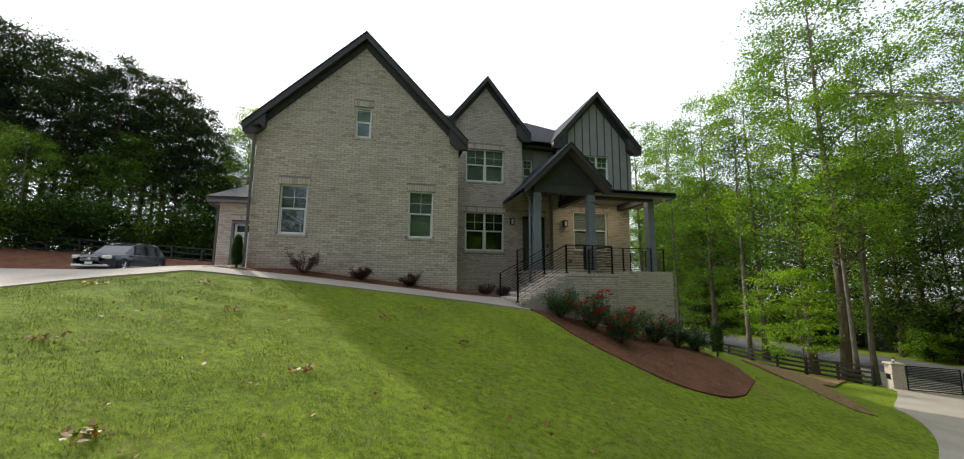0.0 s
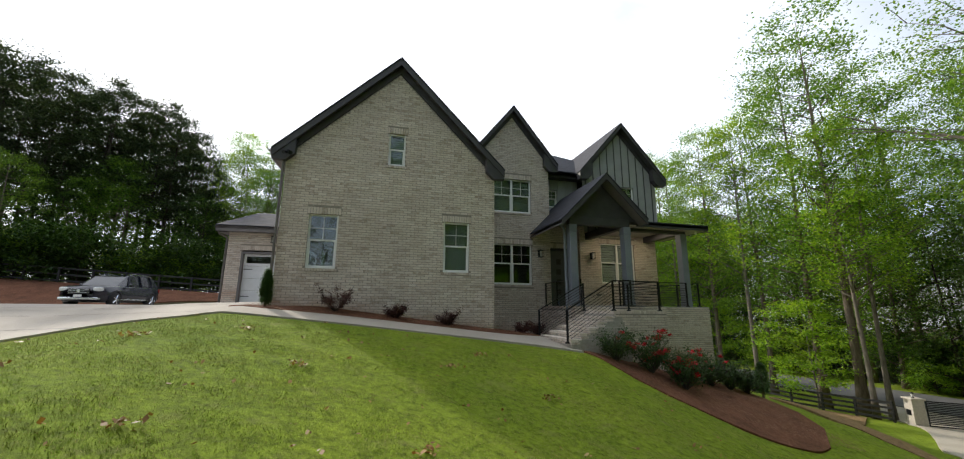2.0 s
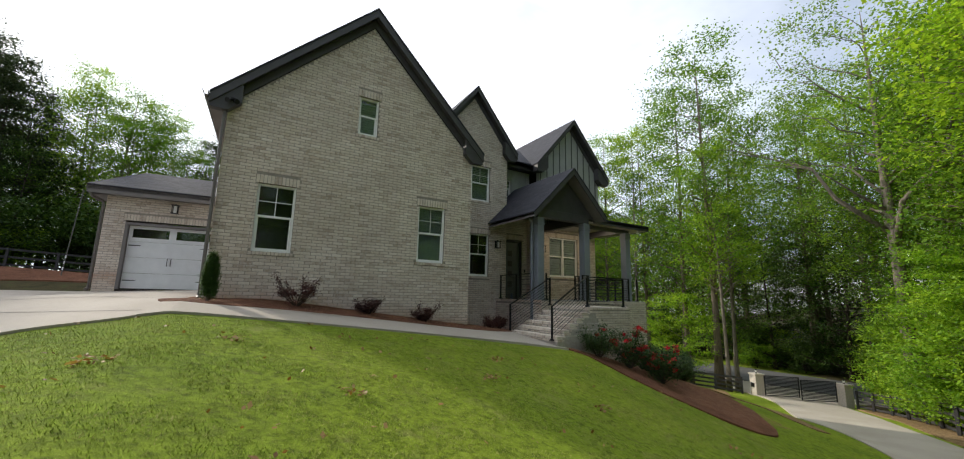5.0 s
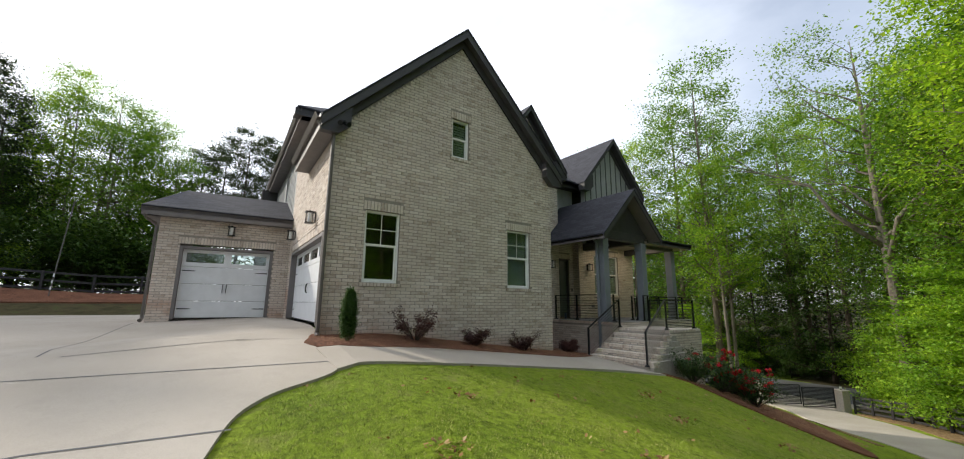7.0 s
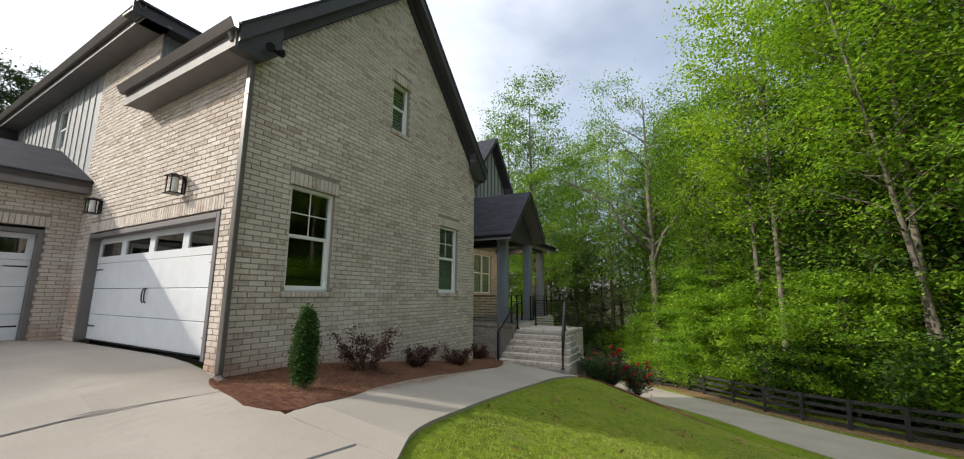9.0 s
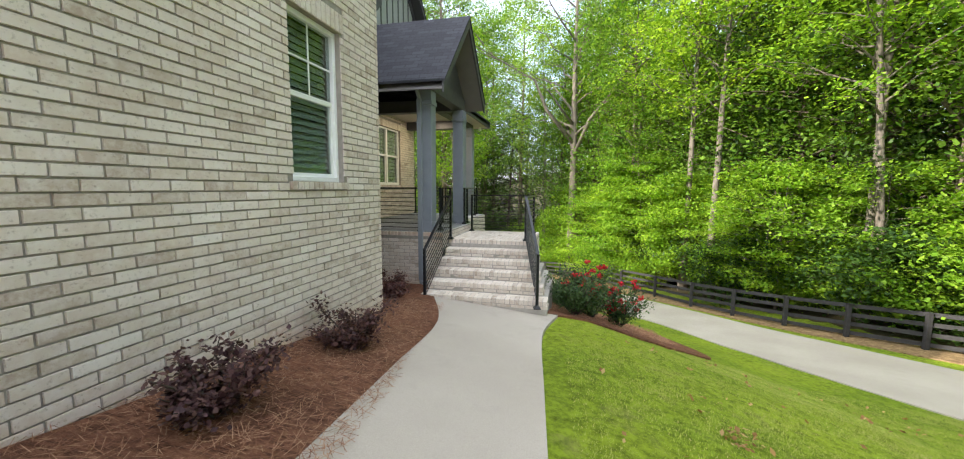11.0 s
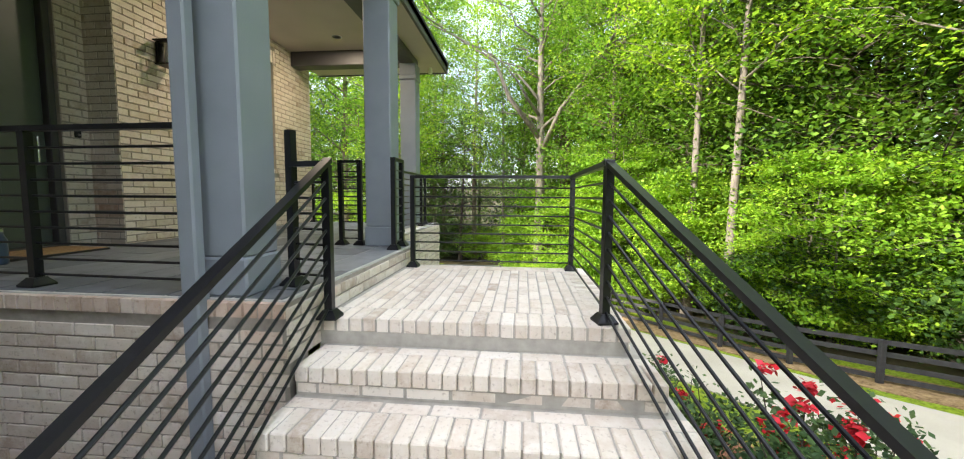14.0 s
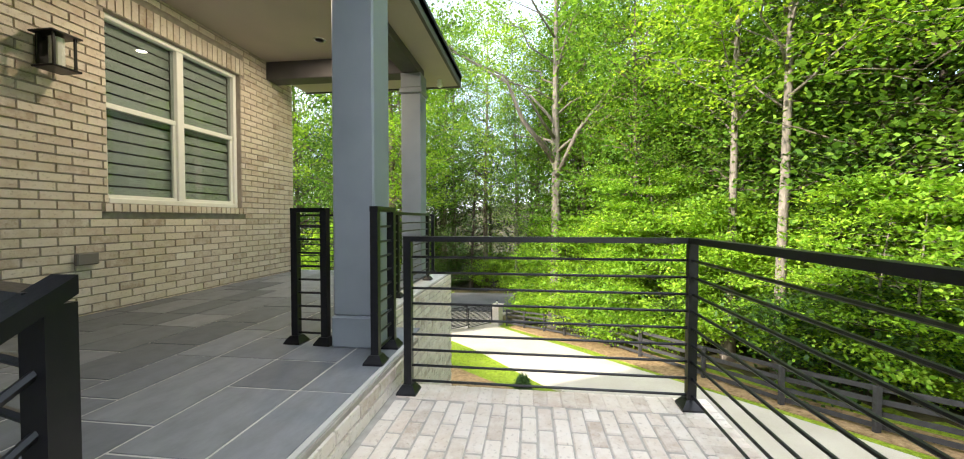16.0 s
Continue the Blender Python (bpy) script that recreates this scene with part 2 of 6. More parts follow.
def bark(name, c0, c1):
    m = Mat(name, rough=0.95, spec=0.15)
    f = m.noise(7, 6, (1, 1, 0.22), 0.7)
    m.color(m.ramp(f, (0.3, c0), (0.7, c1))).bump(f, 0.9, 0.03)
    return m.m


BARK = bark("bark", (0.085, 0.065, 0.05), (0.23, 0.185, 0.145))
BARK_PALE = bark("pale_bark", (0.10, 0.085, 0.07), (0.26, 0.22, 0.18))
BARK_DARK = bark("dark_bark", (0.035, 0.028, 0.024), (0.10, 0.08, 0.065))


def foliage(name, stops, trans=0.45):
    m = Mat(name, rough=0.55, spec=0.3)
    c = m.ramp(m.island(), *stops)
    c = m.mix(1.0, c, m.ramp(m.obj_random(), (0.0, (0.8, 0.86, 0.8)), (1.0, (1.12, 1.05, 0.95))), 'MULTIPLY')
    c = m.mix(1.0, c, m.ramp(m.noise(0.35, 3), (0.35, (0.78, 0.82, 0.8)), (0.65, (1.15, 1.1, 1.0))), 'MULTIPLY')
    m.color(c)
    t = m.n.new("ShaderNodeBsdfTranslucent")
    mx = m.n.new("ShaderNodeMixShader")
    mx.inputs["Fac"].default_value = trans
    m.l.new(m.mix(1.0, c, (1.35, 1.3, 0.7), 'MULTIPLY'), t.inputs["Color"])
    m.l.new(m.p.outputs["BSDF"], mx.inputs[1])
    m.l.new(t.outputs["BSDF"], mx.inputs[2])
    m.l.new(mx.outputs["Shader"], m.n["Material Output"].inputs["Surface"])
    return m.m


LEAF = foliage("leaf_green", ((0.0, (0.06, 0.14, 0.022)), (0.5, (0.15, 0.29, 0.04)), (1.0, (0.25, 0.40, 0.065))), 0.5)
LEAF_LIME = foliage("leaf_lime", ((0.0, (0.12, 0.25, 0.022)), (0.5, (0.24, 0.42, 0.036)), (1.0, (0.36, 0.52, 0.06))), 0.5)
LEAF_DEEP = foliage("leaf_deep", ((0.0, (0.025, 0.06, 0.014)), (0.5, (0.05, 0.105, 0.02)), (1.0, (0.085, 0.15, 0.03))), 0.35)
NEEDLE = foliage("pine_needle", ((0.0, (0.03, 0.05, 0.028)), (0.6, (0.055, 0.085, 0.045)), (1.0, (0.085, 0.12, 0.06))), 0.3)
PLUM = foliage("plum_leaf", ((0.0, (0.045, 0.017, 0.024)), (0.5, (0.10, 0.04, 0.048)), (1.0, (0.19, 0.095, 0.09))), 0.25)
ARBOR = foliage("arborvitae_leaf", ((0.0, (0.025, 0.06, 0.018)), (0.5, (0.055, 0.125, 0.028)), (1.0, (0.11, 0.20, 0.045))), 0.2)
ROSELEAF = foliage("rose_leaf", ((0.0, (0.02, 0.05, 0.018)), (0.5, (0.045, 0.095, 0.03)), (1.0, (0.085, 0.14, 0.045))), 0.3)
ROSE = foliage("rose_petal", ((0.0, (0.45, 0.008, 0.02)), (0.5, (0.68, 0.015, 0.04)), (1.0, (0.82, 0.05, 0.09))), 0.25)
DRYLEAF = foliage("dry_leaf", ((0.0, (0.16, 0.075, 0.03)), (0.5, (0.30, 0.16, 0.06)), (1.0, (0.48, 0.33, 0.17))), 0.2)


def glass(name):
    m = Mat(name)
    n, l = m.n, m.l
    tr, gl, mx, fr = n.new("ShaderNodeBsdfTransparent"), n.new("ShaderNodeBsdfGlossy"), n.new("ShaderNodeMixShader"), n.new("ShaderNodeLayerWeight")
    tr.inputs["Color"].default_value = (0.72, 0.78, 0.76, 1)
    gl.inputs["Roughness"].default_value = 0.015
    fr.inputs["Blend"].default_value = 0.5
    pw, ad = n.new("ShaderNodeMath"), n.new("ShaderNodeMath")
    pw.operation, pw.inputs[1].default_value = "POWER", 3.6
    ad.operation, ad.inputs[1].default_value, ad.inputs[2].default_value = "MULTIPLY_ADD", 0.85, 0.09
    l.new(fr.outputs["Facing"], pw.inputs[0])
    l.new(pw.outputs["Value"], ad.inputs[0])
    l.new(ad.outputs["Value"], mx.inputs["Fac"])
    l.new(tr.outputs["BSDF"], mx.inputs[1])
    l.new(gl.outputs["BSDF"], mx.inputs[2])
    l.new(mx.outputs["Shader"], n["Material Output"].inputs["Surface"])
    return m.m


GLASS = glass("window_glass")
m = Mat("slate", rough=0.6, spec=0.4)
a = m.ramp(m.obj_random(), (0.0, (0.085, 0.092, 0.105)), (0.5, (0.13, 0.138, 0.155)), (1.0, (0.185, 0.192, 0.21)))
a = m.mix(1.0, a, m.ramp(m.noise(3, 6, (1, 2.5, 1), 0.65), (0.3, (0.8, 0.8, 0.8)), (0.7, (1.2, 1.2, 1.2))), 'MULTIPLY')
m.color(a).rough(m.noise(8, 4), 0.42, 0.75).bump(m.noise(22, 5), 0.3, 0.005)
SLATE = m.m
GROUT = plain("grout", (0.48, 0.46, 0.43), 0.9)
CARPAINT = plain("car_paint", (0.012, 0.014, 0.024), 0.18, 0.0, 0.7, vary=0.1, scale=1)


# ---- mesh helpers ----
class Geo:
    """Gathers vertices and faces of one mesh."""
    def __init__(self):
        self.v, self.f = [], []

    def add(self, verts, faces):
        o = len(self.v)
        self.v.extend(verts)
        self.f.extend([tuple(i + o for i in f) for f in faces])
        return self

    def box(self, x0, x1, y0, y1, z0, z1):
        return self.add([(x, y, z) for z in (z0, z1) for y in (y0, y1) for x in (x0, x1)],
                        [(0, 2, 3, 1), (4, 5, 7, 6), (0, 1, 5, 4), (2, 6, 7, 3), (0, 4, 6, 2), (1, 3, 7, 5)])

    def cbox(self, x0, x1, y0, y1, z0, z1, c=0.008):
        """A box with chamfered edges."""
        b = bmesh.new()
        vs = []
        lo, hi = (x0, y0, z0), (x1, y1, z1)
        for i in range(8):
            p = [hi[k] if i >> k & 1 else lo[k] for k in range(3)]
            s = [-1 if i >> k & 1 else 1 for k in range(3)]
            for k in range(3):
                q = [p[a] + (s[a] * c if a != k else 0) for a in range(3)]
                vs.append(b.verts.new(q))
        bmesh.ops.convex_hull(b, input=vs)
        b.verts.index_update()
        self.add([tuple(v.co) for v in b.verts], [tuple(v.index for v in f.verts) for f in b.faces])
        b.free()
        return self

    def prism(self, poly, y0, y1):
        """A polygon of (x, z) pushed from y0 to y1."""
        n = len(poly)
        self.add([(x, y0, z) for x, z in poly] + [(x, y1, z) for x, z in poly],
                 [tuple(range(n)), tuple(range(2 * n - 1, n - 1, -1))] + [(i, i + n, (i + 1) % n + n, (i + 1) % n) for i in range(n)])
        return self

    def tube(self, pts, radii, sides=8, cap=True):
        pts = [Vector(p) for p in pts]
        if not isinstance(radii, (list, tuple)):
            radii = [radii] * len(pts)
        o = len(self.v)
        ref = None
        for i, p in enumerate(pts):
            d = (pts[min(i + 1, len(pts) - 1)] - pts[max(i - 1, 0)]).normalized()
            if ref is None:
                ref = d.orthogonal().normalized()
            u = (ref - d * ref.dot(d)).normalized()
            ref = u
            w = d.cross(u)
            for k in range(sides):
                a = 2 * math.pi * k / sides
                self.v.append(tuple(p + (u * math.cos(a) + w * math.sin(a)) * radii[i]))
        for i in range(len(pts) - 1):
            for k in range(sides):
                a, b2 = o + i * sides + k, o + i * sides + (k + 1) % sides
                self.f.append((a, b2, b2 + sides, a + sides))
        if cap:
            self.f.append(tuple(range(o + sides - 1, o - 1, -1)))
            e = o + (len(pts) - 1) * sides
            self.f.append(tuple(range(e, e + sides)))
        return self

    def lathe(self, prof, cx=0, cy=0, sides=14):
        """A turned shape from (radius, z) pairs."""
        o = len(self.v)
        for r, z in prof:
            for k in range(sides):
                a = 2 * math.pi * k / sides
                self.v.append((cx + r * math.cos(a), cy + r * math.sin(a), z))
        for i in range(len(prof) - 1):
            for k in range(sides):
                a, b2 = o + i * sides + k, o + i * sides + (k + 1) % sides
                self.f.append((a, b2, b2 + sides, a + sides))
        self.f.append(tuple(range(o + sides - 1, o - 1, -1)))
        e = o + (len(prof) - 1) * sides
        self.f.append(tuple(range(e, e + sides)))
        return self

    def mesh(self, name, mat, smooth=False):
        me = bpy.data.meshes.new(name)
        me.from_pydata(self.v, [], self.f)
        me.materials.append(mat)
        if smooth:
            me.shade_smooth()
        me.update()
        return me


def part(name, geo, mat, parent=None, label="", smooth=False):
    me = geo if isinstance(geo, bpy.types.Mesh) else geo.mesh(name, mat, smooth)
    ob = new(name, me)
    if parent is not None:
        ob.parent = parent
    if label:
        tagged(ob, label)
    return ob


def thing(name, label, category, m=None, group="", kind=""):
    ob = new(name)
    ob.empty_display_size = 0.1
    if m is not None:
        ob.matrix_basis = m
    return tagged(ob, label, category, group, kind)


def slope_uv(me, sx=1.0):
    """Lays u along the level direction and v up the slope of each face."""
    uv = me.uv_layers.new(name="uv")
    for p in me.polygons:
        n = p.normal
        lev = Vector((0, 0, 1)).cross(n)
        lev = lev.normalized() if lev.length > 1e-4 else Vector((1, 0, 0))
        up = n.cross(lev)
        for li in p.loop_indices:
            co = me.vertices[me.loops[li].vertex_index].co
            uv.data[li].uv = (co.dot(lev), co.dot(up))


# ---- ground ----
def ease(v):
    v = min(1.0, max(0.0, v))
    return v * v * (3 - 2 * v)


def ground(x, y):
    """Height of the finished ground."""
    upper = -0.05 + 0.105 * min(y, 0) - 0.128 * max(x, 0) - 0.017 * max(x, 0) * min(max(-y - 3, 0.0), 4.4)
    upper -= 0.075 * min(max(-x, 0.0), 4) * (1 - ease((y - 1) / 6))
    lower = max(-3.337 + -0.0905 * x + -0.0470 * max(min(y, 12), -40), -7.35)
    lower -= 0.05 * max(0.0, min(x, 44) - 31)
    xc, xt = 8.9 + 0.42 * (max(y, -16) + 3), 23.5 + 0.75 * (max(min(y, 12), -16) + 3)
    w = min(1.0, max(0.0, (x - xc) / (xt - xc)))
    w = w * (0.75 + 0.25 * w)
    z = upper * (1 - w) + lower * w
    # dip at the house corner
    z -= 0.17 * math.exp(-((x - 0.1) ** 2 + (y + 0.2) ** 2) / 0.9)
    # bank behind the driveway
    z -= 0.022 * min(max(y, 0.0), 16) * ease((1.0 - x) / 5)
    z += (1.3 + 0.06 * min(max(-x - 8, 0.0), 24)) * ease((y - 21) / 8) * ease((1.0 - x) / 6)
    # the land rises gently beyond the road
    z += 0.05 * max(0.0, x - 62)
    return z


def strip(name, mat, left, right, off, parent=None, nv=8, sub=10, skirt=0.12, label="", category="", kind="structure"):
    """A slab that follows the ground between two edges, each a run of (x, y)."""
    def run(pts):
        pts = [Vector((*p, 0)) for p in pts]
        out = []
        for i in range(len(pts) - 1):
            p0, p1, p2, p3 = pts[max(i - 1, 0)], pts[i], pts[i + 1], pts[min(i + 2, len(pts) - 1)]
            for k in range(sub):
                t = k / sub
                out.append(0.5 * (2 * p1 + (p2 - p0) * t + (2 * p0 - 5 * p1 + 4 * p2 - p3) * t * t + (3 * p1 - p0 - 3 * p2 + p3) * t ** 3))
        return out + [pts[-1]]
    a, b = run(left), run(right)
    g = Geo()
    n = len(a)
    for i in range(n):
        for k in range(nv + 1):
            p = a[i].lerp(b[i], k / nv)
            g.v.append((p.x, p.y, ground(p.x, p.y) + off))
    w = nv + 1
    for i in range(n - 1):
        for k in range(nv):
            g.f.append((i * w + k, i * w + k + 1, (i + 1) * w + k + 1, (i + 1) * w + k))
    rim = [i * w for i in range(n)] + [(n - 1) * w + k for k in range(1, w)] + [i * w + nv for i in range(n - 2, -1, -1)] + [k for k in range(nv - 1, 0, -1)]
    o = len(g.v)
    g.v += [(g.v[i][0], g.v[i][1], g.v[i][2] - skirt) for i in rim]
    for j in range(len(rim)):
        j2 = (j + 1) % len(rim)
        g.f.append((rim[j], o + j, o + j2, rim[j2]))
    me = g.mesh(name, mat)
    ob = new(name, me)
    if parent:
        ob.parent = parent
    bmm = bmesh.new()
    bmm.from_mesh(me)
    bmesh.ops.recalc_face_normals(bmm, faces=bmm.faces)
    if sum(f.normal.z for f in bmm.faces) < 0:
        bmesh.ops.reverse_faces(bmm, faces=bmm.faces)
    bmm.to_mesh(me)
    bmm.free()
    return tagged(ob, label, category, kind=kind)


def axis_steps(lo, hi, near0, near1, fine):
    v = list(np.arange(near0, near1 + 1e-6, fine))
    s, x = fine, near1
    while x < hi:
        s *= 1.18
        x += s
        v.append(min(x, hi))
    s, x = fine, near0
    while x > lo:
        s *= 1.18
        x -= s
        v.insert(0, max(x, lo))
    return v


def beyond_fence(x, y):
    """Distance past the fence along the lower drive, into the wood."""
    return (x - 40) * 0.52 - (y - 0.5) * 0.86


gx, gy = axis_steps(-900, 900, -8, 40, 0.5), axis_steps(-900, 900, -20, 14, 0.5)
g = Geo()
g.v = [(x, y, ground(x, y) + (0.02 * noise.noise((x * 1.7, y * 1.7, 0)) if x > 0 and y < -3 else 0) - (0.05 if y > -2.5 else 0)) for y in gy for x in gx]
nx = len(gx)
g.f = [(j * nx + i, j * nx + i + 1, (j + 1) * nx + i + 1, (j + 1) * nx + i) for j in range(len(gy) - 1) for i in range(nx - 1)]
ground_ob = part("ground", g, LAWN, smooth=True)
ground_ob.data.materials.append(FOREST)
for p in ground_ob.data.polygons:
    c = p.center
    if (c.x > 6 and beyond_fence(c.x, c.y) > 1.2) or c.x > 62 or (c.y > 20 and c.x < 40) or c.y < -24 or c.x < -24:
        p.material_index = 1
tagged(ground_ob, "mown green lawn sloping down from the house", "lawn", kind="structure")

drive = strip("driveway", CONCRETE, [(-16, -18), (-15, -8), (-14.5, -5), (-14.3, -4), (-14, -3.35), (-13.9, -2.3), (-13.7, -0.6), (-13.6, 0), (-13, 6.1), (-12.5, 12), (-12, 21.6)],
              [(-3.6, -18), (-2.35, -8), (-1.75, -5), (-1.28, -4), (-0.36, -3.38), (-0.34, -2.2), (-0.1, -0.6), (0.2, 0.02), (0.46, 6.1), (0.4, 12), (0.4, 21.6)], 0.035, nv=20,
              label="broad pale concrete driveway with saw-cut joints", category="driveway")
walk_slab = strip("front_walk", CONCRETE, [(-0.33, -2.0), (0.5, -1.88), (1.4, -1.58), (2.8, -1.3), (5.0, -1.05), (7.0, -0.8), (8.9, -0.05)],
                  [(-0.35, -3.38), (0.4, -3.08), (1.5, -2.9), (3.0, -2.7), (5.2, -2.48), (7.4, -2.3), (8.9, -2.45)], 0.041, nv=8,
                  label="pale concrete front walk curving to the steps", category="walkway")
kerb_bed = strip("mulch_bed", STRAW, [(-0.40, -1.45), (-0.22, -1.98), (0.5, -1.93), (1.4, -1.63), (2.8, -1.35), (5.0, -1.1), (7.0, -0.85), (8.85, -0.1), (10.2, 0.4)],
                 [(-0.16, -0.62), (0.06, -0.02), (0.7, -0.02), (1.6, -0.02), (2.8, -0.02), (5.0, -0.02), (7.0, 0.2), (7.02, 3.0), (10.2, 3.0)], 0.048, nv=14,
                 label="reddish pine-straw bed along the brick wall", category="mulch bed")
slope_bed = strip("mulch_bed_slope", STRAW, [(8.95, -2.5), (9.3, -3.5), (9.9, -4.5), (11.2, -5.7), (12.4, -5.85), (13.5, -5.4)],
                  [(9.0, -1.4), (10.3, -1.85), (12.4, -1.85), (15.2, -0.6), (16.2, -1.3), (15.3, -4.0)], 0.04, nv=14,
                  label="reddish pine-straw bed on the slope below the porch", category="mulch bed")
lower_drive = strip("lower_drive", CONCRETE, [(3.0, -16.0), (7.4, -11.8), (11.3, -9.7), (16.3, -7.4), (20.2, -5.0), (24.4, -1.6), (29.2, 1.3), (35.9, 5.6), (40.0, 9.4), (46.0, 14.5)],
                    [(9.0, -19.5), (12.4, -15.6), (15.0, -13.2), (18.4, -10.5), (22.0, -8.3), (25.2, -6.3), (31.4, -2.4), (40.2, 1.9), (43.4, 2.9), (46.9, 1.0)], 0.03, nv=8,
                    label="pale concrete lower drive leading to the gate", category="driveway")
litter = strip("litter_strip", LITTER, [(13.6, -15.6), (16.1, -13.1), (19.5, -10.3), (23.0, -8.1), (26.2, -6.0), (32.0, -2.9), (39.6, 0.9)],
               [(14.6, -17.4), (17.6, -14.2), (20.8, -11.3), (24.0, -9.2), (27.4, -7.4), (33.4, -4.6), (40.8, 0.2)], 0.03, nv=5,
               label="strip of fallen brown leaves along the fence", category="leaf litter")
litter2 = strip("litter_strip_gate", LITTER, [(18.2, -4.6), (18.3, -2.8), (19.9, 0.2), (24.0, 5.0), (33.5, 10.5)], [(18.8, -4.7), (21.0, -2.0), (24.0, 0.8), (28.5, 3.6), (34.6, 7.4)], 0.03, nv=5,
                label="fallen leaves on bare soil beside the fence", category="leaf litter")
road = strip("road", ASPHALT, [(40.5, 60), (43.5, 34), (46.2, 14), (47.2, 0), (47.0, -14), (44, -50)], [(49.5, 61), (52.5, 35), (55.2, 15), (56.2, 0), (56.0, -14), (53, -52)], 0.05, nv=6,
             label="grey asphalt road beyond the fence", category="road")
bank = strip("bank_mulch", STRAW, [(-46, 20.5), (-26, 21.5), (-16, 23.2), (-10, 25.0), (2.5, 25.6)], [(-48, 29.5), (-27, 29.5), (-17, 29.5), (-10, 29.5), (2.5, 29.5)], 0.04, nv=10,
             label="reddish bare mulch bank behind the driveway", category="bank")


# ---- brickwork ----
COURSE, MODULE, JOINT = 0.080, 0.255, 0.011


def cut_runs(x0, x1, gaps):
    """The stretches of x0..x1 outside the gaps."""
    runs, x = [], x0
    for a, b in sorted(gaps):
        if b <= x or a >= x1:
            continue
        if a > x:
            runs.append((x, a))
        x = max(x, b)
    if x < x1:
        runs.append((x, x1))
    return runs


def brick_geo(x0, x1, z0, top, holes, y=0.0, proud=0.007, pick=None, singles=None):
    """Running-bond bricks on the plane y, outer side towards -y. top(x): the wall's upper edge. holes: x0, x1, z0, z1."""
    g = Geo()
    rnd = random.Random(int(x1 * 100) + int(z0 * 10))
    zmax = max(top(x0 + (x1 - x0) * k / 40) for k in range(41))
    row, z = 0, z0
    while z < zmax - 0.02:
        h = COURSE - JOINT
        ok = [x for x in np.linspace(x0, x1, 161) if top(x) >= z + h]
        if ok:
            gaps = [(a, b) for a, b, c, d in holes if c < z + h and d > z]
            for a, b in cut_runs(max(x0, ok[0]), min(x1, ok[-1]), gaps):
                k = math.floor((a - x0) / MODULE) - 1
                while True:
                    u = x0 + (k + 0.5 * (row % 2)) * MODULE
                    k += 1
                    s, e = max(u, a), min(u + MODULE - JOINT, b)
                    if u >= b:
                        break
                    if e - s < 0.03:
                        continue
                    p = proud + rnd.uniform(-0.002, 0.0025)
                    jz = rnd.uniform(-0.0012, 0.0012)
                    zz0, zz1 = z + jz, z + h + jz
                    if pick and s > pick[0] and e < pick[1] and z > pick[2] and z < pick[3]:
                        singles.append(((s + e) / 2, z + h / 2, round(e - s, 2), p))
                        continue
                    c = 0.003
                    g.add([(s, y + 0.012, zz0), (e, y + 0.012, zz0), (e, y + 0.012, zz1), (s, y + 0.012, zz1),
                           (s + c, y - p, zz0 + c), (e - c, y - p, zz0 + c), (e - c, y - p, zz1 - c), (s + c, y - p, zz1 - c)],
                          [(4, 5, 6, 7), (0, 1, 5, 4), (1, 2, 6, 5), (2, 3, 7, 6), (3, 0, 4, 7)])
        row += 1
        z += COURSE
    return g


def upright_bricks(g, x0, x1, z0, z1, y=0.0, proud=0.012, depth=0.02, pitch=0.081):
    """Soldier or rowlock bricks standing side by side."""
    n = max(1, round((x1 - x0) / pitch))
    w = (x1 - x0) / n
    for i in range(n):
        s, e = x0 + i * w + 0.005, x0 + (i + 1) * w - 0.005
        c = 0.003
        g.add([(s, y + depth, z0), (e, y + depth, z0), (e, y + depth, z1), (s, y + depth, z1),
               (s + c, y - proud, z0 + c), (e - c, y - proud, z0 + c), (e - c, y - proud, z1 - c), (s + c, y - proud, z1 - c)],
              [(4, 5, 6, 7), (0, 1, 5, 4), (1, 2, 6, 5), (2, 3, 7, 6), (3, 0, 4, 7)])
    return g


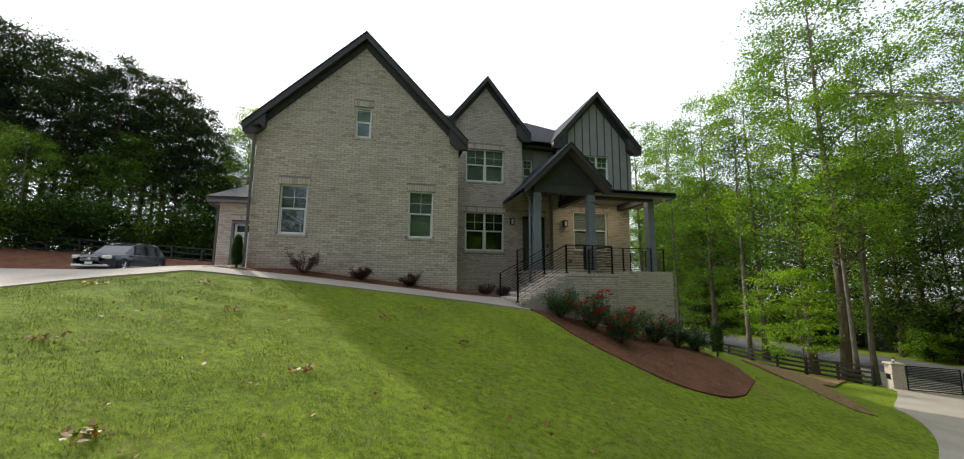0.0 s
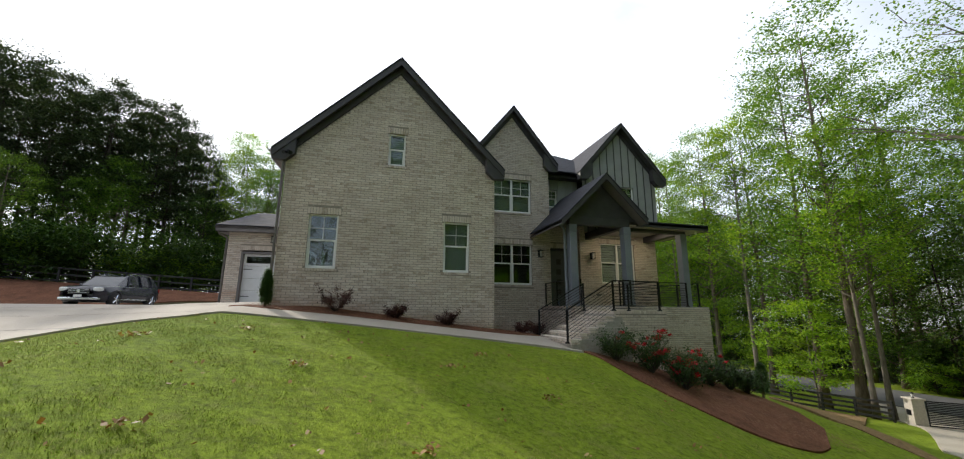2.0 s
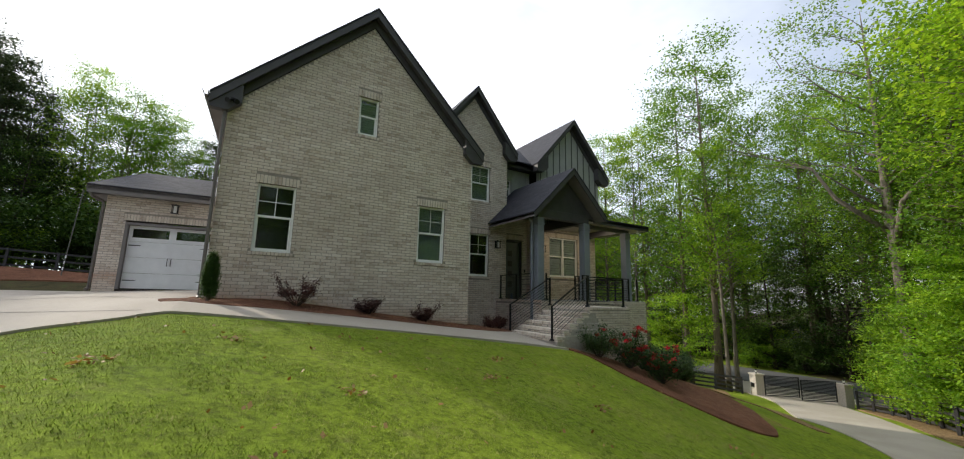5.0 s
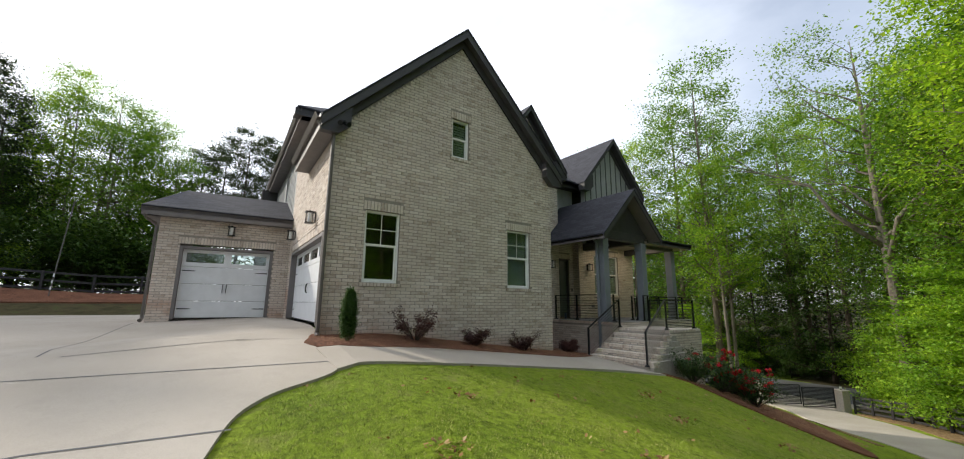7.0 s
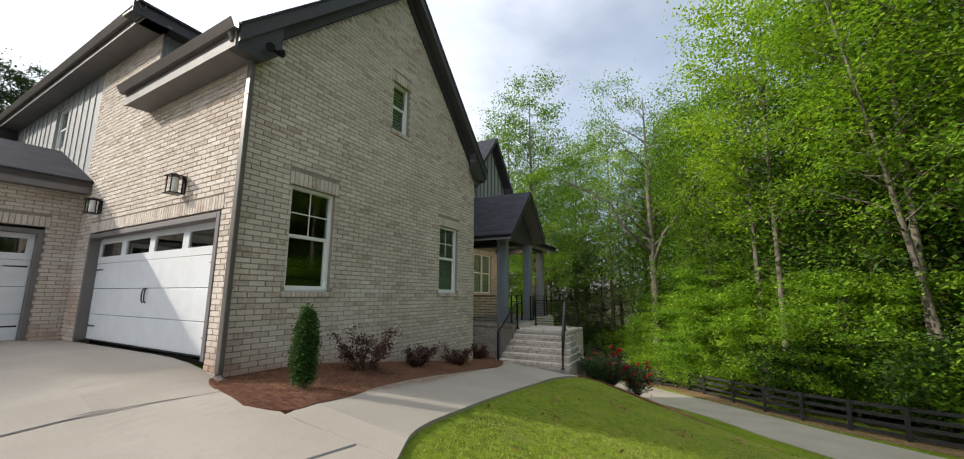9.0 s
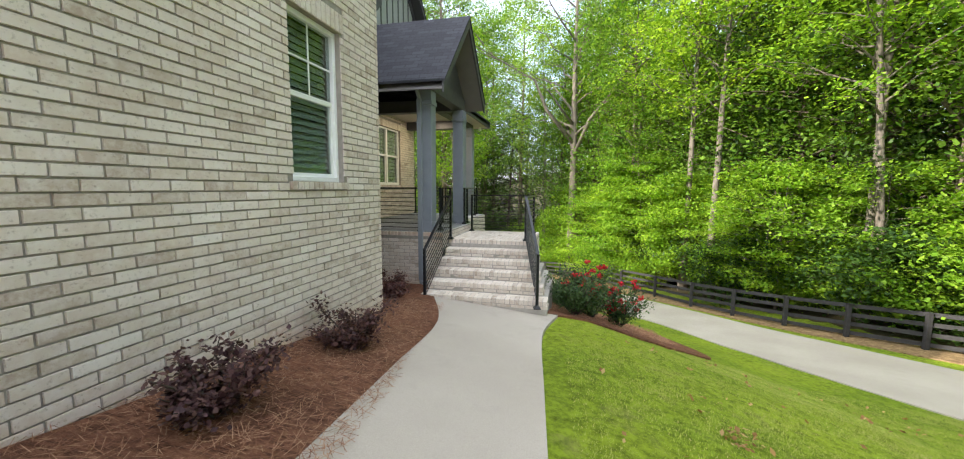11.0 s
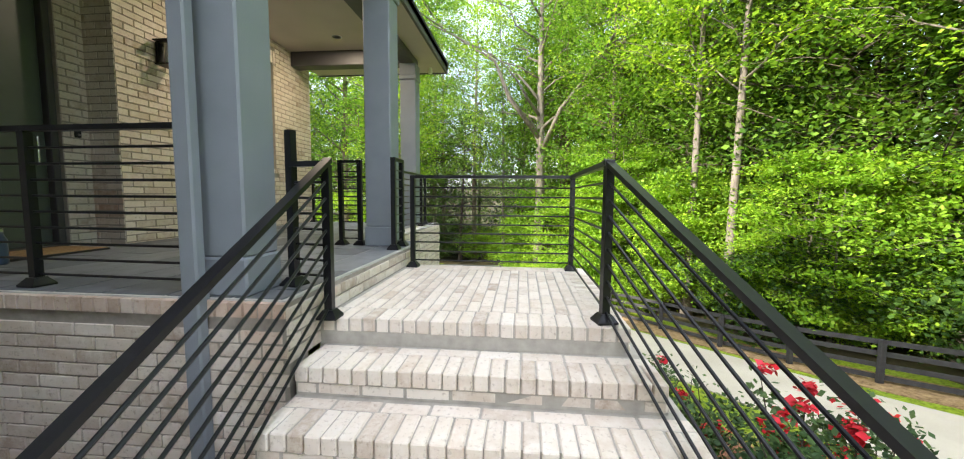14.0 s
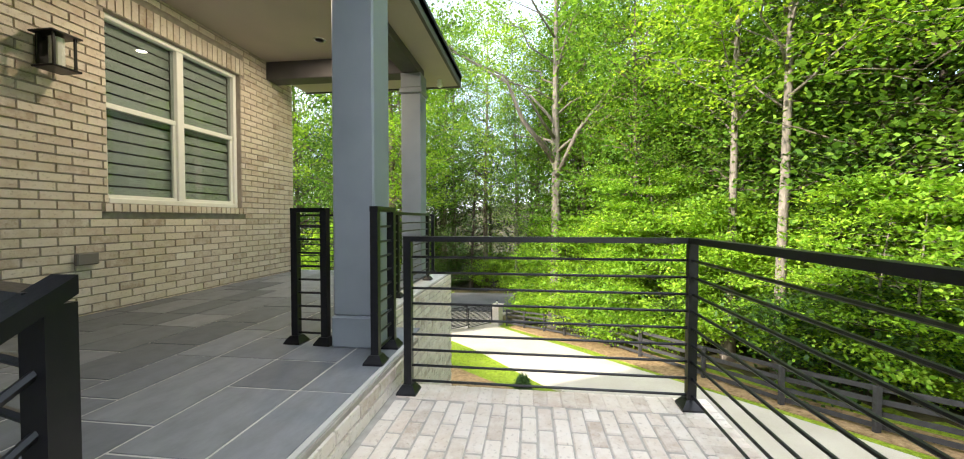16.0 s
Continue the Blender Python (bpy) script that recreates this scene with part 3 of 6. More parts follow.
def brick_wall(name, x0, x1, z0, top, m, openings=(), label="", cuts=(), thick=0.24, lintel=True, sills=True, inset=0.0, pick=None, inset_end=0.0):
    """A thick wall with openings through it, faced with bricks. openings: x0, x1, z0, z1."""
    g = Geo()
    xs = sorted({x0, x1, *cuts, *[o[0] for o in openings], *[o[1] for o in openings]})
    xs = [x for x in xs if x0 <= x <= x1]
    xs[0] += inset
    xs[-1] -= inset_end
    for a, b in zip(xs, xs[1:]):
        mid = (a + b) / 2
        holes = sorted((c, d) for p, q, c, d in openings if p < mid < q)
        zz = z0
        for c, d in holes:
            if c > zz:
                g.prism([(a, zz), (b, zz), (b, c), (a, c)], 0.006, thick)
            zz = d
        g.prism([(a, zz), (b, zz), (b, top(b)), (a, top(a))], 0.006, thick)
    wall = tagged(part(name, g, MORTAR), label or "whitewashed beige brick wall", "wall", kind="structure")
    wall.matrix_basis = m
    skip = []
    trim = Geo()
    for a, b, c, d in openings:
        skip.append((a, b, c, d))
        if lintel:
            upright_bricks(trim, a - 0.06, b + 0.06, d + 0.004, d + 0.214)
            skip.append((a - 0.065, b + 0.065, d, d + 0.218))
        if sills and c > z0 + 0.05:
            upright_bricks(trim, a - 0.06, b + 0.06, c - 0.085, c - 0.004, proud=0.035, depth=0.02)
            skip.append((a - 0.065, b + 0.065, c - 0.088, c))
    singles = []
    face = part("brick_facing", brick_geo(x0, x1, z0, top, skip, pick=pick, singles=singles), BRICK, wall, "staggered whitewashed bricks with pale joints")
    wall_pieces.extend((wall, *s) for s in singles[:300])
    tagged(face, kind="stuff")
    if trim.v:
        tagged(part("soldier_bricks", trim, BRICK, wall, "upright bricks over and under the openings"), kind="stuff")
    return wall


wall_pieces = []
I4 = Matrix.Identity(4)
WEST = pose(0, 0, 0, 0, 0, -4)                    # the single garage wing stands four degrees off the gable
SIDE = pose(0.18, 0, 0, 0, 0, -2.3)               # the side of the double garage
WESTWALL = SIDE @ pose(0, 0, 0, 0, 0, -90)        # local x runs to the south, local -y points west
AW, APEX = 7.0, 7.85                              # gable width and wall apex


def rake(x):
    return APEX - abs(x - 3.55) * 1.0


W1, W2, W3 = (1.0, 1.87, 0.93, 2.63), (5.23, 6.11, 0.93, 2.63), (3.28, 3.84, 4.45, 5.60)
wall_a = brick_wall("wall_south", 0.18, AW, -1.4, rake, I4, (W1, W2, W3), "tall whitewashed brick gable wall", cuts=(3.55,), inset=0.03, pick=(0.18, 3.3, -0.5, 1.05))
# west side of the garage: local x = -distance from the corner
wall_w = brick_wall("wall_west", -6.15, 0.0, -0.3, lambda x: 6.05 if x < -3.3 else 4.62, WESTWALL, ((-5.40, -0.42, -0.3, 2.10),),
                    "whitewashed brick side wall with a double garage door", cuts=(-3.3, -3.2999), sills=False, pick=(-0.43, 0.01, 0.0, 4.3), inset_end=0.03)
G2Y = 3.05
W4, W5 = (7.83, 9.62, 3.93, 5.47), (7.83, 9.62, 0.78, 2.53)


def rake2(x):
    return min(8.5 - abs(x - 8.75) * 1.25, 8.5)


wall_b = brick_wall("wall_entry", 7.0, 10.5, -1.6, rake2, pose(0, G2Y, 0), (W4, W5), "whitewashed brick wall beside the porch", cuts=(8.75,))
DOORY = 3.72
wall_d = brick_wall("wall_door", 10.4, 12.3, -1.0, lambda x: 3.6, pose(0, DOORY, 0), ((10.62, 11.85, -0.1, 2.56),), "whitewashed brick wall round the front door", sills=False)
PWY = 3.35
WP = (13.18, 14.98, 0.95, 2.83)
wall_p = brick_wall("wall_porch", 12.12, 16.2, -4.0, lambda x: 3.6, pose(0, PWY, 0), (WP,), "cream brick wall with a wide window on the porch", pick=(12.2, 15.0, -0.1, 0.88))
ret = brick_wall("wall_return", -DOORY - 0.2, -PWY, -1.0, lambda x: 3.6, pose(12.12, 0, 0, 0, 0, -90), (), "narrow brick return beside the door", thick=0.1)
east = brick_wall("wall_east", 3.35, 13.0, -5.0, lambda x: 5.9, pose(16.2, 0, 0, 0, 0, 90), (), "whitewashed brick end wall")
# single garage wing
CY = 6.15
wall_c = brick_wall("wall_garage_wing", -3.65, -0.01, -0.3, lambda x: 3.12, WEST @ pose(0, CY, 0), ((-3.08, -0.50, -0.3, 2.22),), "whitewashed brick wall of the single garage", sills=False)
wall_c2 = brick_wall("wall_wing_side", -13.0, -CY, -0.4, lambda x: 3.12, WEST @ pose(-3.65, 0, 0, 0, 0, -90), (), "whitewashed brick side of the single garage")
# rear and inner walls that close the house, coloured near-black as unlit rooms
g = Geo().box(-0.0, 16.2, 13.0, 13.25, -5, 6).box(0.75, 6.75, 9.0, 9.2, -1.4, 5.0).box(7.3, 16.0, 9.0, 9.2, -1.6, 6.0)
tagged(part("wall_rear", g, INDOOR_SHADE), "plain rear walls closing the house", "wall", kind="structure")
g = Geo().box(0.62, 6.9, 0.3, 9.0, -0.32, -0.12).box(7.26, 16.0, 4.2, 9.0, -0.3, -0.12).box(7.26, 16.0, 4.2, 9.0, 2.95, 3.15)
tagged(part("floor_indoors", g, INDOOR_SHADE), "dark indoor floors seen through the windows", "floor", kind="structure")
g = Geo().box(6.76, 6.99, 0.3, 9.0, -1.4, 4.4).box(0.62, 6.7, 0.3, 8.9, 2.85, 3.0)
tagged(part("wall_inner", g, INDOOR_SHADE), "inner garage wall and ceiling", "wall", kind="structure")


# ---- board and batten walls ----
def batten_wall(name, x0, x1, z0, top, m, openings=(), cuts=(), label="", pitch=0.40):
    g = Geo()
    xs = sorted({x0, x1, *cuts, *[o[0] for o in openings], *[o[1] for o in openings]})
    for a, b in zip(xs, xs[1:]):
        mid = (a + b) / 2
        zz = z0
        for c, d in sorted((c, d) for p, q, c, d in openings if p < mid < q):
            g.prism([(a, zz), (b, zz), (b, c), (a, c)], 0, 0.2)
            zz = d
        g.prism([(a, zz), (b, zz), (b, top(b)), (a, top(a))], 0, 0.2)
    wall = tagged(part(name, g, BATTEN), label or "grey board-and-batten siding", "wall", kind="structure")
    wall.matrix_basis = m
    x = x0 + 0.08
    while x < x1 - 0.03:
        zz = z0
        for c, d in sorted((c, d) for p, q, c, d in openings if p - 0.06 < x < q + 0.06) + [(top(x) - 0.02, 99)]:
            if c > zz:
                part("batten", Geo().box(x - 0.022, x + 0.022, -0.02, 0.01, zz, c), TRIM if "gable" in name else BATTEN, wall)
            zz = d
        x += pitch
    return wall


G3, W6, W7 = 14.3, (13.75, 15.0, 4.45, 5.62), (10.82, 11.32, 4.55, 5.42)
batten_wall("wall_gable_siding", 12.35, 16.25, 3.3, lambda x: 8.35 - abs(x - G3) * 1.15, pose(0, 3.1, 0), (W6,), (G3,), "grey board-and-batten gable with dark battens")
batten_wall("wall_recess_siding", 10.5, 12.4, 3.2, lambda x: 6.1, pose(0, 3.9, 0), (W7,), (), "grey siding in the recess above the door")
WU = (-9.3, -8.35, 4.55, 5.72)
batten_wall("wall_upper_siding", -13.0, -6.16, 3.0, lambda x: 6.05, WESTWALL, (WU,), (), "pale grey board-and-batten side wall")
batten_wall("wall_dormer_siding", 0.02, 7.0, 4.3, lambda x: 6.05, SIDE @ pose(0, 3.35, 0), (), (), "grey siding above the garage roof")


# ---- windows ----
def window(name, w, h, m, mullion=False, grid=True, blind=False, banded=False, label=""):
    """A white double-hung window unit, or two side by side, in an opening w by h."""
    win = thing(name, label or "white vinyl double-hung window with dark glass", "window", m, kind="structure")
    f, y0, y1 = 0.055, -0.005, 0.09
    fr = Geo().cbox(0, f, y0, y1, 0, h, 0.006).cbox(w - f, w, y0, y1, 0, h, 0.006).cbox(f, w - f, y0, y1, h - f, h, 0.006).cbox(f, w - f, y0 - 0.012, y1, 0, f, 0.006)
    part("window_frame", fr, VINYL, win)
    bays = [(f, w / 2 - 0.045), (w / 2 + 0.045, w - f)] if mullion else [(f, w - f)]
    if mullion:
        part("mullion", Geo().cbox(w / 2 - 0.045, w / 2 + 0.045, y0, y1, f, h - f, 0.006), VINYL, win)
    for a, b in bays:
        mid = h * 0.52
        part("meeting_rail", Geo().cbox(a, b, 0.02, 0.07, mid - 0.028, mid + 0.028, 0.005), VINYL, win)
        sash = Geo().box(a, a + 0.03, 0.03, 0.07, f, mid - 0.028).box(b - 0.03, b, 0.03, 0.07, f, mid - 0.028).box(a + 0.03, b - 0.03, 0.03, 0.07, f, f + 0.035)
        part("sash", sash, VINYL, win)
        p1 = part("pane", Geo().box(a + 0.03, b - 0.03, 0.05, 0.055, f + 0.035, mid - 0.028), GLASS, win)
        p2 = part("pane", Geo().box(a, b, 0.042, 0.047, mid + 0.028, h - f), GLASS, win)
        p1.visible_shadow = p2.visible_shadow = False
        if grid:
            c = (a + b) / 2
            q = (mid + h - f) / 2
            part("muntin", Geo().box(c - 0.009, c + 0.009, 0.034, 0.041, mid + 0.028, h - f).box(a, c - 0.009, 0.034, 0.041, q - 0.009, q + 0.009).box(c + 0.009, b, 0.034, 0.041, q - 0.009, q + 0.009), VINYL, win)
        if blind:
            pitch, tilt, cover = (0.118, 0.008, 0.098) if banded else (0.075, 0.035, 0.074)
            n = int((h - 2 * f) / pitch)
            bl = Geo()
            for i in range(n):
                z = f + 0.02 + i * pitch
                bl.add([(a, 0.10, z), (b, 0.10, z), (b, 0.10 + tilt, z + cover), (a, 0.10 + tilt, z + cover)], [(0, 1, 2, 3)])
                bl.add([(a, 0.103, z - 0.003), (b, 0.103, z - 0.003), (b, 0.103 + tilt, z + cover - 0.003), (a, 0.103 + tilt, z + cover - 0.003)], [(3, 2, 1, 0)])
            part("blind", bl, BLIND, win, "pale slatted blind")
    return win


def put_window(i, o, m, **kw):
    return window("window_%d" % i, o[1] - o[0], o[3] - o[2], m @ pose(o[0], 0.07, o[2]), **kw)


put_window(1, W1, I4)
put_window(2, W2, I4, blind=True, label="white double-hung window with a closed blind behind")
put_window(3, W3, I4, grid=False, blind=True, label="small white attic window with pale blind")
put_window(4, W4, pose(0, G2Y, 0), mullion=True, blind=True, label="wide white double window upstairs")
put_window(5, W5, pose(0, G2Y, 0), mullion=True, label="wide white double window beside the porch")
put_window(6, WP, pose(0, PWY, 0), mullion=True, grid=False, blind=True, banded=True, label="wide white porch window with banded blinds reflecting trees")
put_window(7, W6, pose(0, 3.1, 0), mullion=True, blind=True, label="white double window in the siding gable")
put_window(8, W7, pose(0, 3.9, 0), blind=True, label="small white square window above the door")
put_window(9, WU, WESTWALL, grid=False, blind=True, label="white upper window in grey siding")


# ---- roofs ----
def roof_slab(name, quad, thick, parent, mat=None):
    """A shingled slab on four corners of its upper face."""
    q = [Vector(p) for p in quad]
    n = (q[1] - q[0]).cross(q[-1] - q[0]).normalized()
    if n.z < 0:
        q.reverse()
        n = -n
    d = Vector((0, 0, -thick))
    g = Geo().add([tuple(p) for p in q] + [tuple(p + d) for p in q],
                  [tuple(range(len(q))), tuple(range(2 * len(q) - 1, len(q) - 1, -1))] + [(i, i + len(q), (i + 1) % len(q) + len(q), (i + 1) % len(q)) for i in range(len(q))])
    me = g.mesh(name, mat or SHINGLE)
    slope_uv(me)
    ob = new(name, me)
    ob.parent = parent
    return ob


def gable_roof(name, xm, half, slope, zr, y0, y1, m, label, left=None, right=None, board=0.24, frieze=True, soffit_mat=None, wall_half=None, wall_y=0.0):
    """A gable roof whose ridge runs along y. half: from ridge to eave. zr: top of the ridge."""
    roof = thing(name, label, "roof", m, kind="structure")
    ze = zr - half * slope
    roof_slab("shingle_slope", [(xm, y0, zr), (xm, left[1] if left else y1, zr), (xm - half + (left[0] if left else 0), left[1] if left else y1, ze), (xm - half, y0, ze)], 0.05, roof)
    roof_slab("shingle_slope", [(xm, y0, zr), (xm, y1, zr), (xm + (right[0] if right else half), y1, zr - (right[0] if right else half) * slope), (xm + (right[0] if right else half), y0, zr - (right[0] if right else half) * slope)], 0.05, roof)
    for s in (-1, 1):
        e = (right[0] if right and s > 0 else half) - 0.01
        b0 = [(xm, zr - 0.052), (xm + s * e, zr - e * slope - 0.052), (xm + s * e, zr - e * slope - 0.052 - board), (xm, zr - 0.052 - board)]
        part("rake_board", Geo().prism(b0, y0 + 0.02, y0 + 0.06), TRIM, roof)
        # soffit under the overhang, and the frieze on the wall
        so = [(xm, zr - 0.06 - board * 0.55), (xm + s * e, zr - e * slope - 0.06 - board * 0.55), (xm + s * e, zr - e * slope - 0.09 - board * 0.55), (xm, zr - 0.09 - board * 0.55)]
        part("soffit", Geo().prism(so, y0 + 0.06, wall_y - 0.012 if frieze else (right[1] if right and s > 0 else y1 - 0.02)), soffit_mat or TRIM, roof)
        if frieze:
            wh = wall_half or half - 0.4
            fz = [(xm, zr - 0.1 - board * 0.55), (xm + s * wh, zr - wh * slope - 0.1 - board * 0.55), (xm + s * wh, zr - wh * slope - 0.36 - board * 0.55), (xm, zr - 0.36 - board * 0.55)]
            part("frieze_board", Geo().prism(fz, wall_y - 0.035, wall_y - 0.008), TRIM, roof)
            # boxed eave return at the foot of the rake
            x_in, x_out = xm + s * (wh - 0.28), xm + s * (half - 0.02)
            zt = ze - 0.06
            rt = [(x_out, zt), (x_out, zt - 0.30), (xm + s * (wh - 0.02), zt - 0.30), (x_in, zt - 0.05 + 0.20 * 0), (x_in, zt + (half - wh + 0.2) * slope * 0.75)]
            part("eave_return", Geo().prism(rt, y0 + 0.065, wall_y - 0.04), TRIM, roof)
    return roof


def gutter(roof, p0, p1, mat=None):
    """A squared gutter from p0 to p1, opening upward, with a rolled lip."""
    a, b = Vector(p0), Vector(p1)
    d = (b - a).normalized()
    n = Vector((d.y, -d.x, 0))
    prof = [(0, 0), (0, -0.12), (0.07, -0.12), (0.12, -0.02), (0.13, 0.0), (0.118, 0.005), (0.108, -0.012), (0.064, -0.108), (0.012, -0.108), (0.012, 0)]
    g = Geo()
    k = len(prof)
    g.add([tuple(q + n * u + Vector((0, 0, w))) for q in (a, b) for u, w in prof],
          [tuple(range(k)), tuple(range(2 * k - 1, k - 1, -1))] + [(i, i + k, (i + 1) % k + k, (i + 1) % k) for i in range(k)])
    return part("gutter", g, mat or GUTTER, roof, "brown metal gutter")


roof_a = gable_roof("roof_garage", 3.55, 3.76, 1.0, 8.36, -0.30, 9.0, I4, "steep dark shingled gable roof", wall_half=3.38, left=(0.14, 3.4))
# the west eave over the garage door: soffit and gutter
part("eave_soffit", Geo().box(-0.36, -0.012, -0.23, 3.4, 4.28, 4.32).box(-0.39, -0.36, -0.23, 3.4, 4.26, 4.55), SOFFIT, roof_a).matrix_basis = SIDE
gt = gutter(roof_a, (-0.395, 3.42, 4.59), (-0.395, -0.30, 4.59))
gt.matrix_basis = SIDE
g2 = gable_roof("roof_entry_gable", 8.75, 2.12, 1.25, 8.92, 2.72, 9.0, I4, "dark shingled gable over the entry wall", board=0.2, wall_half=1.75, wall_y=G2Y)
g3 = gable_roof("roof_siding_gable", G3, 2.35, 1.15, 8.80, 2.70, 9.0, I4, "dark shingled gable over the grey siding", board=0.2, wall_half=1.93, wall_y=3.1)
# main hip roof over the second storey
main = thing("roof_main", "dark shingled hip roof over the second storey", "roof", I4, kind="structure")
hx0, hx1, hy0, hy1, hz, rz = -0.45, 16.7, 2.95, 13.4, 6.16, 9.2
ry = (hy0 + hy1) / 2
roof_slab("shingle_slope", [(hx0 + 4.2, ry, rz), (hx1 - 4.2, ry, rz), (hx1, hy0 + 0.4, hz), (hx0 + 0.2, hy0, hz)], 0.05, main)
roof_slab("shingle_slope", [(hx1 - 4.2, ry, rz), (hx0 + 4.2, ry, rz), (hx0 + 0.9, hy1, hz), (hx1, hy1, hz)], 0.05, main)
roof_slab("shingle_slope", [(hx0 + 4.2, ry, rz), (hx0 + 0.2, hy0, hz), (hx0 + 0.93, hy1, hz)], 0.05, main)
roof_slab("shingle_slope", [(hx1 - 4.2, ry, rz), (hx1, hy1, hz), (hx1, hy0 + 0.4, hz)], 0.05, main)
part("eave_fascia", Geo().box(-0.42, -0.39, 3.0, 13.3, 5.90, 6.12).box(-0.39, 0.02, 3.0, 13.3, 5.92, 5.96), SOFFIT, main).matrix_basis = SIDE
part("eave_fascia", Geo().box(-0.3, 7.2, 3.0, 3.03, 5.90, 6.12).box(-0.3, 7.2, 3.03, 3.4, 5.92, 5.96).box(10.3, 12.6, 3.42, 3.45, 5.90, 6.12).box(10.3, 12.6, 3.45, 3.95, 5.92, 5.96), TRIM, main)
gutter(main, (-0.425, 13.3, 6.13), (-0.425, 2.96, 6.13)).matrix_basis = SIDE
gutter(main, (12.5, 3.42, 6.13), (10.4, 3.42, 6.13), TRIM)
# single garage wing: hip roof
wing = thing("roof_wing", "low dark shingled hip roof on the single garage", "roof", WEST, kind="structure")
wx0, wy0, wz = -4.08, CY - 0.42, 3.26
roof_slab("shingle_slope", [(wx0, wy0, wz), (0.0, wy0, wz), (0.0, 8.35, 4.42), (-3.35, 8.35, 4.42)], 0.05, wing)
roof_slab("shingle_slope", [(wx0, wy0, wz), (-3.35, 8.35, 4.42), (-3.35, 10.6, 4.42), (wx0, 13.2, wz)], 0.05, wing)
roof_slab("shingle_slope", [(0.0, 13.2, wz), (wx0, 13.2, wz), (-3.35, 10.6, 4.42), (0.0, 10.6, 4.42)], 0.05, wing)
roof_slab("shingle_slope", [(-3.35, 8.35, 4.42), (0, 8.35, 4.42), (0, 10.6, 4.42), (-3.35, 10.6, 4.42)], 0.05, wing)
part("fascia", Geo().box(wx0 + 0.03, -0.02, wy0 + 0.02, wy0 + 0.05, 2.98, 3.2).box(wx0 + 0.03, -0.02, wy0 + 0.05, CY - 0.012, 3.0, 3.04), SOFFIT, wing)
part("fascia", Geo().box(wx0 + 0.02, wx0 + 0.05, wy0 + 0.02, 13.1, 2.98, 3.2).box(wx0 + 0.05, -3.66, wy0 + 0.06, 13.1, 3.0, 3.04), SOFFIT, wing)
gutter(wing, (-0.03, wy0 + 0.02, 3.22), (wx0, wy0 + 0.02, 3.22))


def downspout(x, y, z0, z1, m, label="brown metal downspout on the wall corner", out=(0, -1), run=0.4):
    """A rectangular pipe down a wall corner, with its elbow to the gutter and its shoe."""
    ds = thing("downspout", label, "downspout", m, group="downspouts")
    ox, oy = out
    part("pipe", Geo().cbox(x - 0.035, x + 0.035, y - 0.05, y + 0.05, z0 + 0.12, z1, 0.01), GUTTER, ds)
    part("elbow", Geo().tube([(x, y, z1), (x + ox * 0.06, y + oy * 0.06, z1 + 0.07), (x + ox * run, y + oy * run, z1 + 0.16), (x + ox * (run + 0.03), y + oy * (run + 0.03), z1 + 0.3)], 0.042, 8), GUTTER, ds)
    part("shoe", Geo().tube([(x, y, z0 + 0.15), (x, y, z0 + 0.08), (x - 0.02, y - 0.13, z0 + 0.02)], [0.045, 0.05, 0.055], 8), GUTTER, ds)
    for zb in (z0 + 1.2, z1 - 0.5):
        part("strap", Geo().box(x - 0.04, x + 0.04, y - 0.056, y + 0.056, zb, zb + 0.03), GUTTER, ds)
    return ds


downspout(0.12, -0.07, -0.25, 4.22, I4, out=(-1, -0.15), run=0.34)
downspout(-3.72, CY + 0.02, -0.12, 2.72, WEST, out=(-0.6, -0.8), run=0.38)


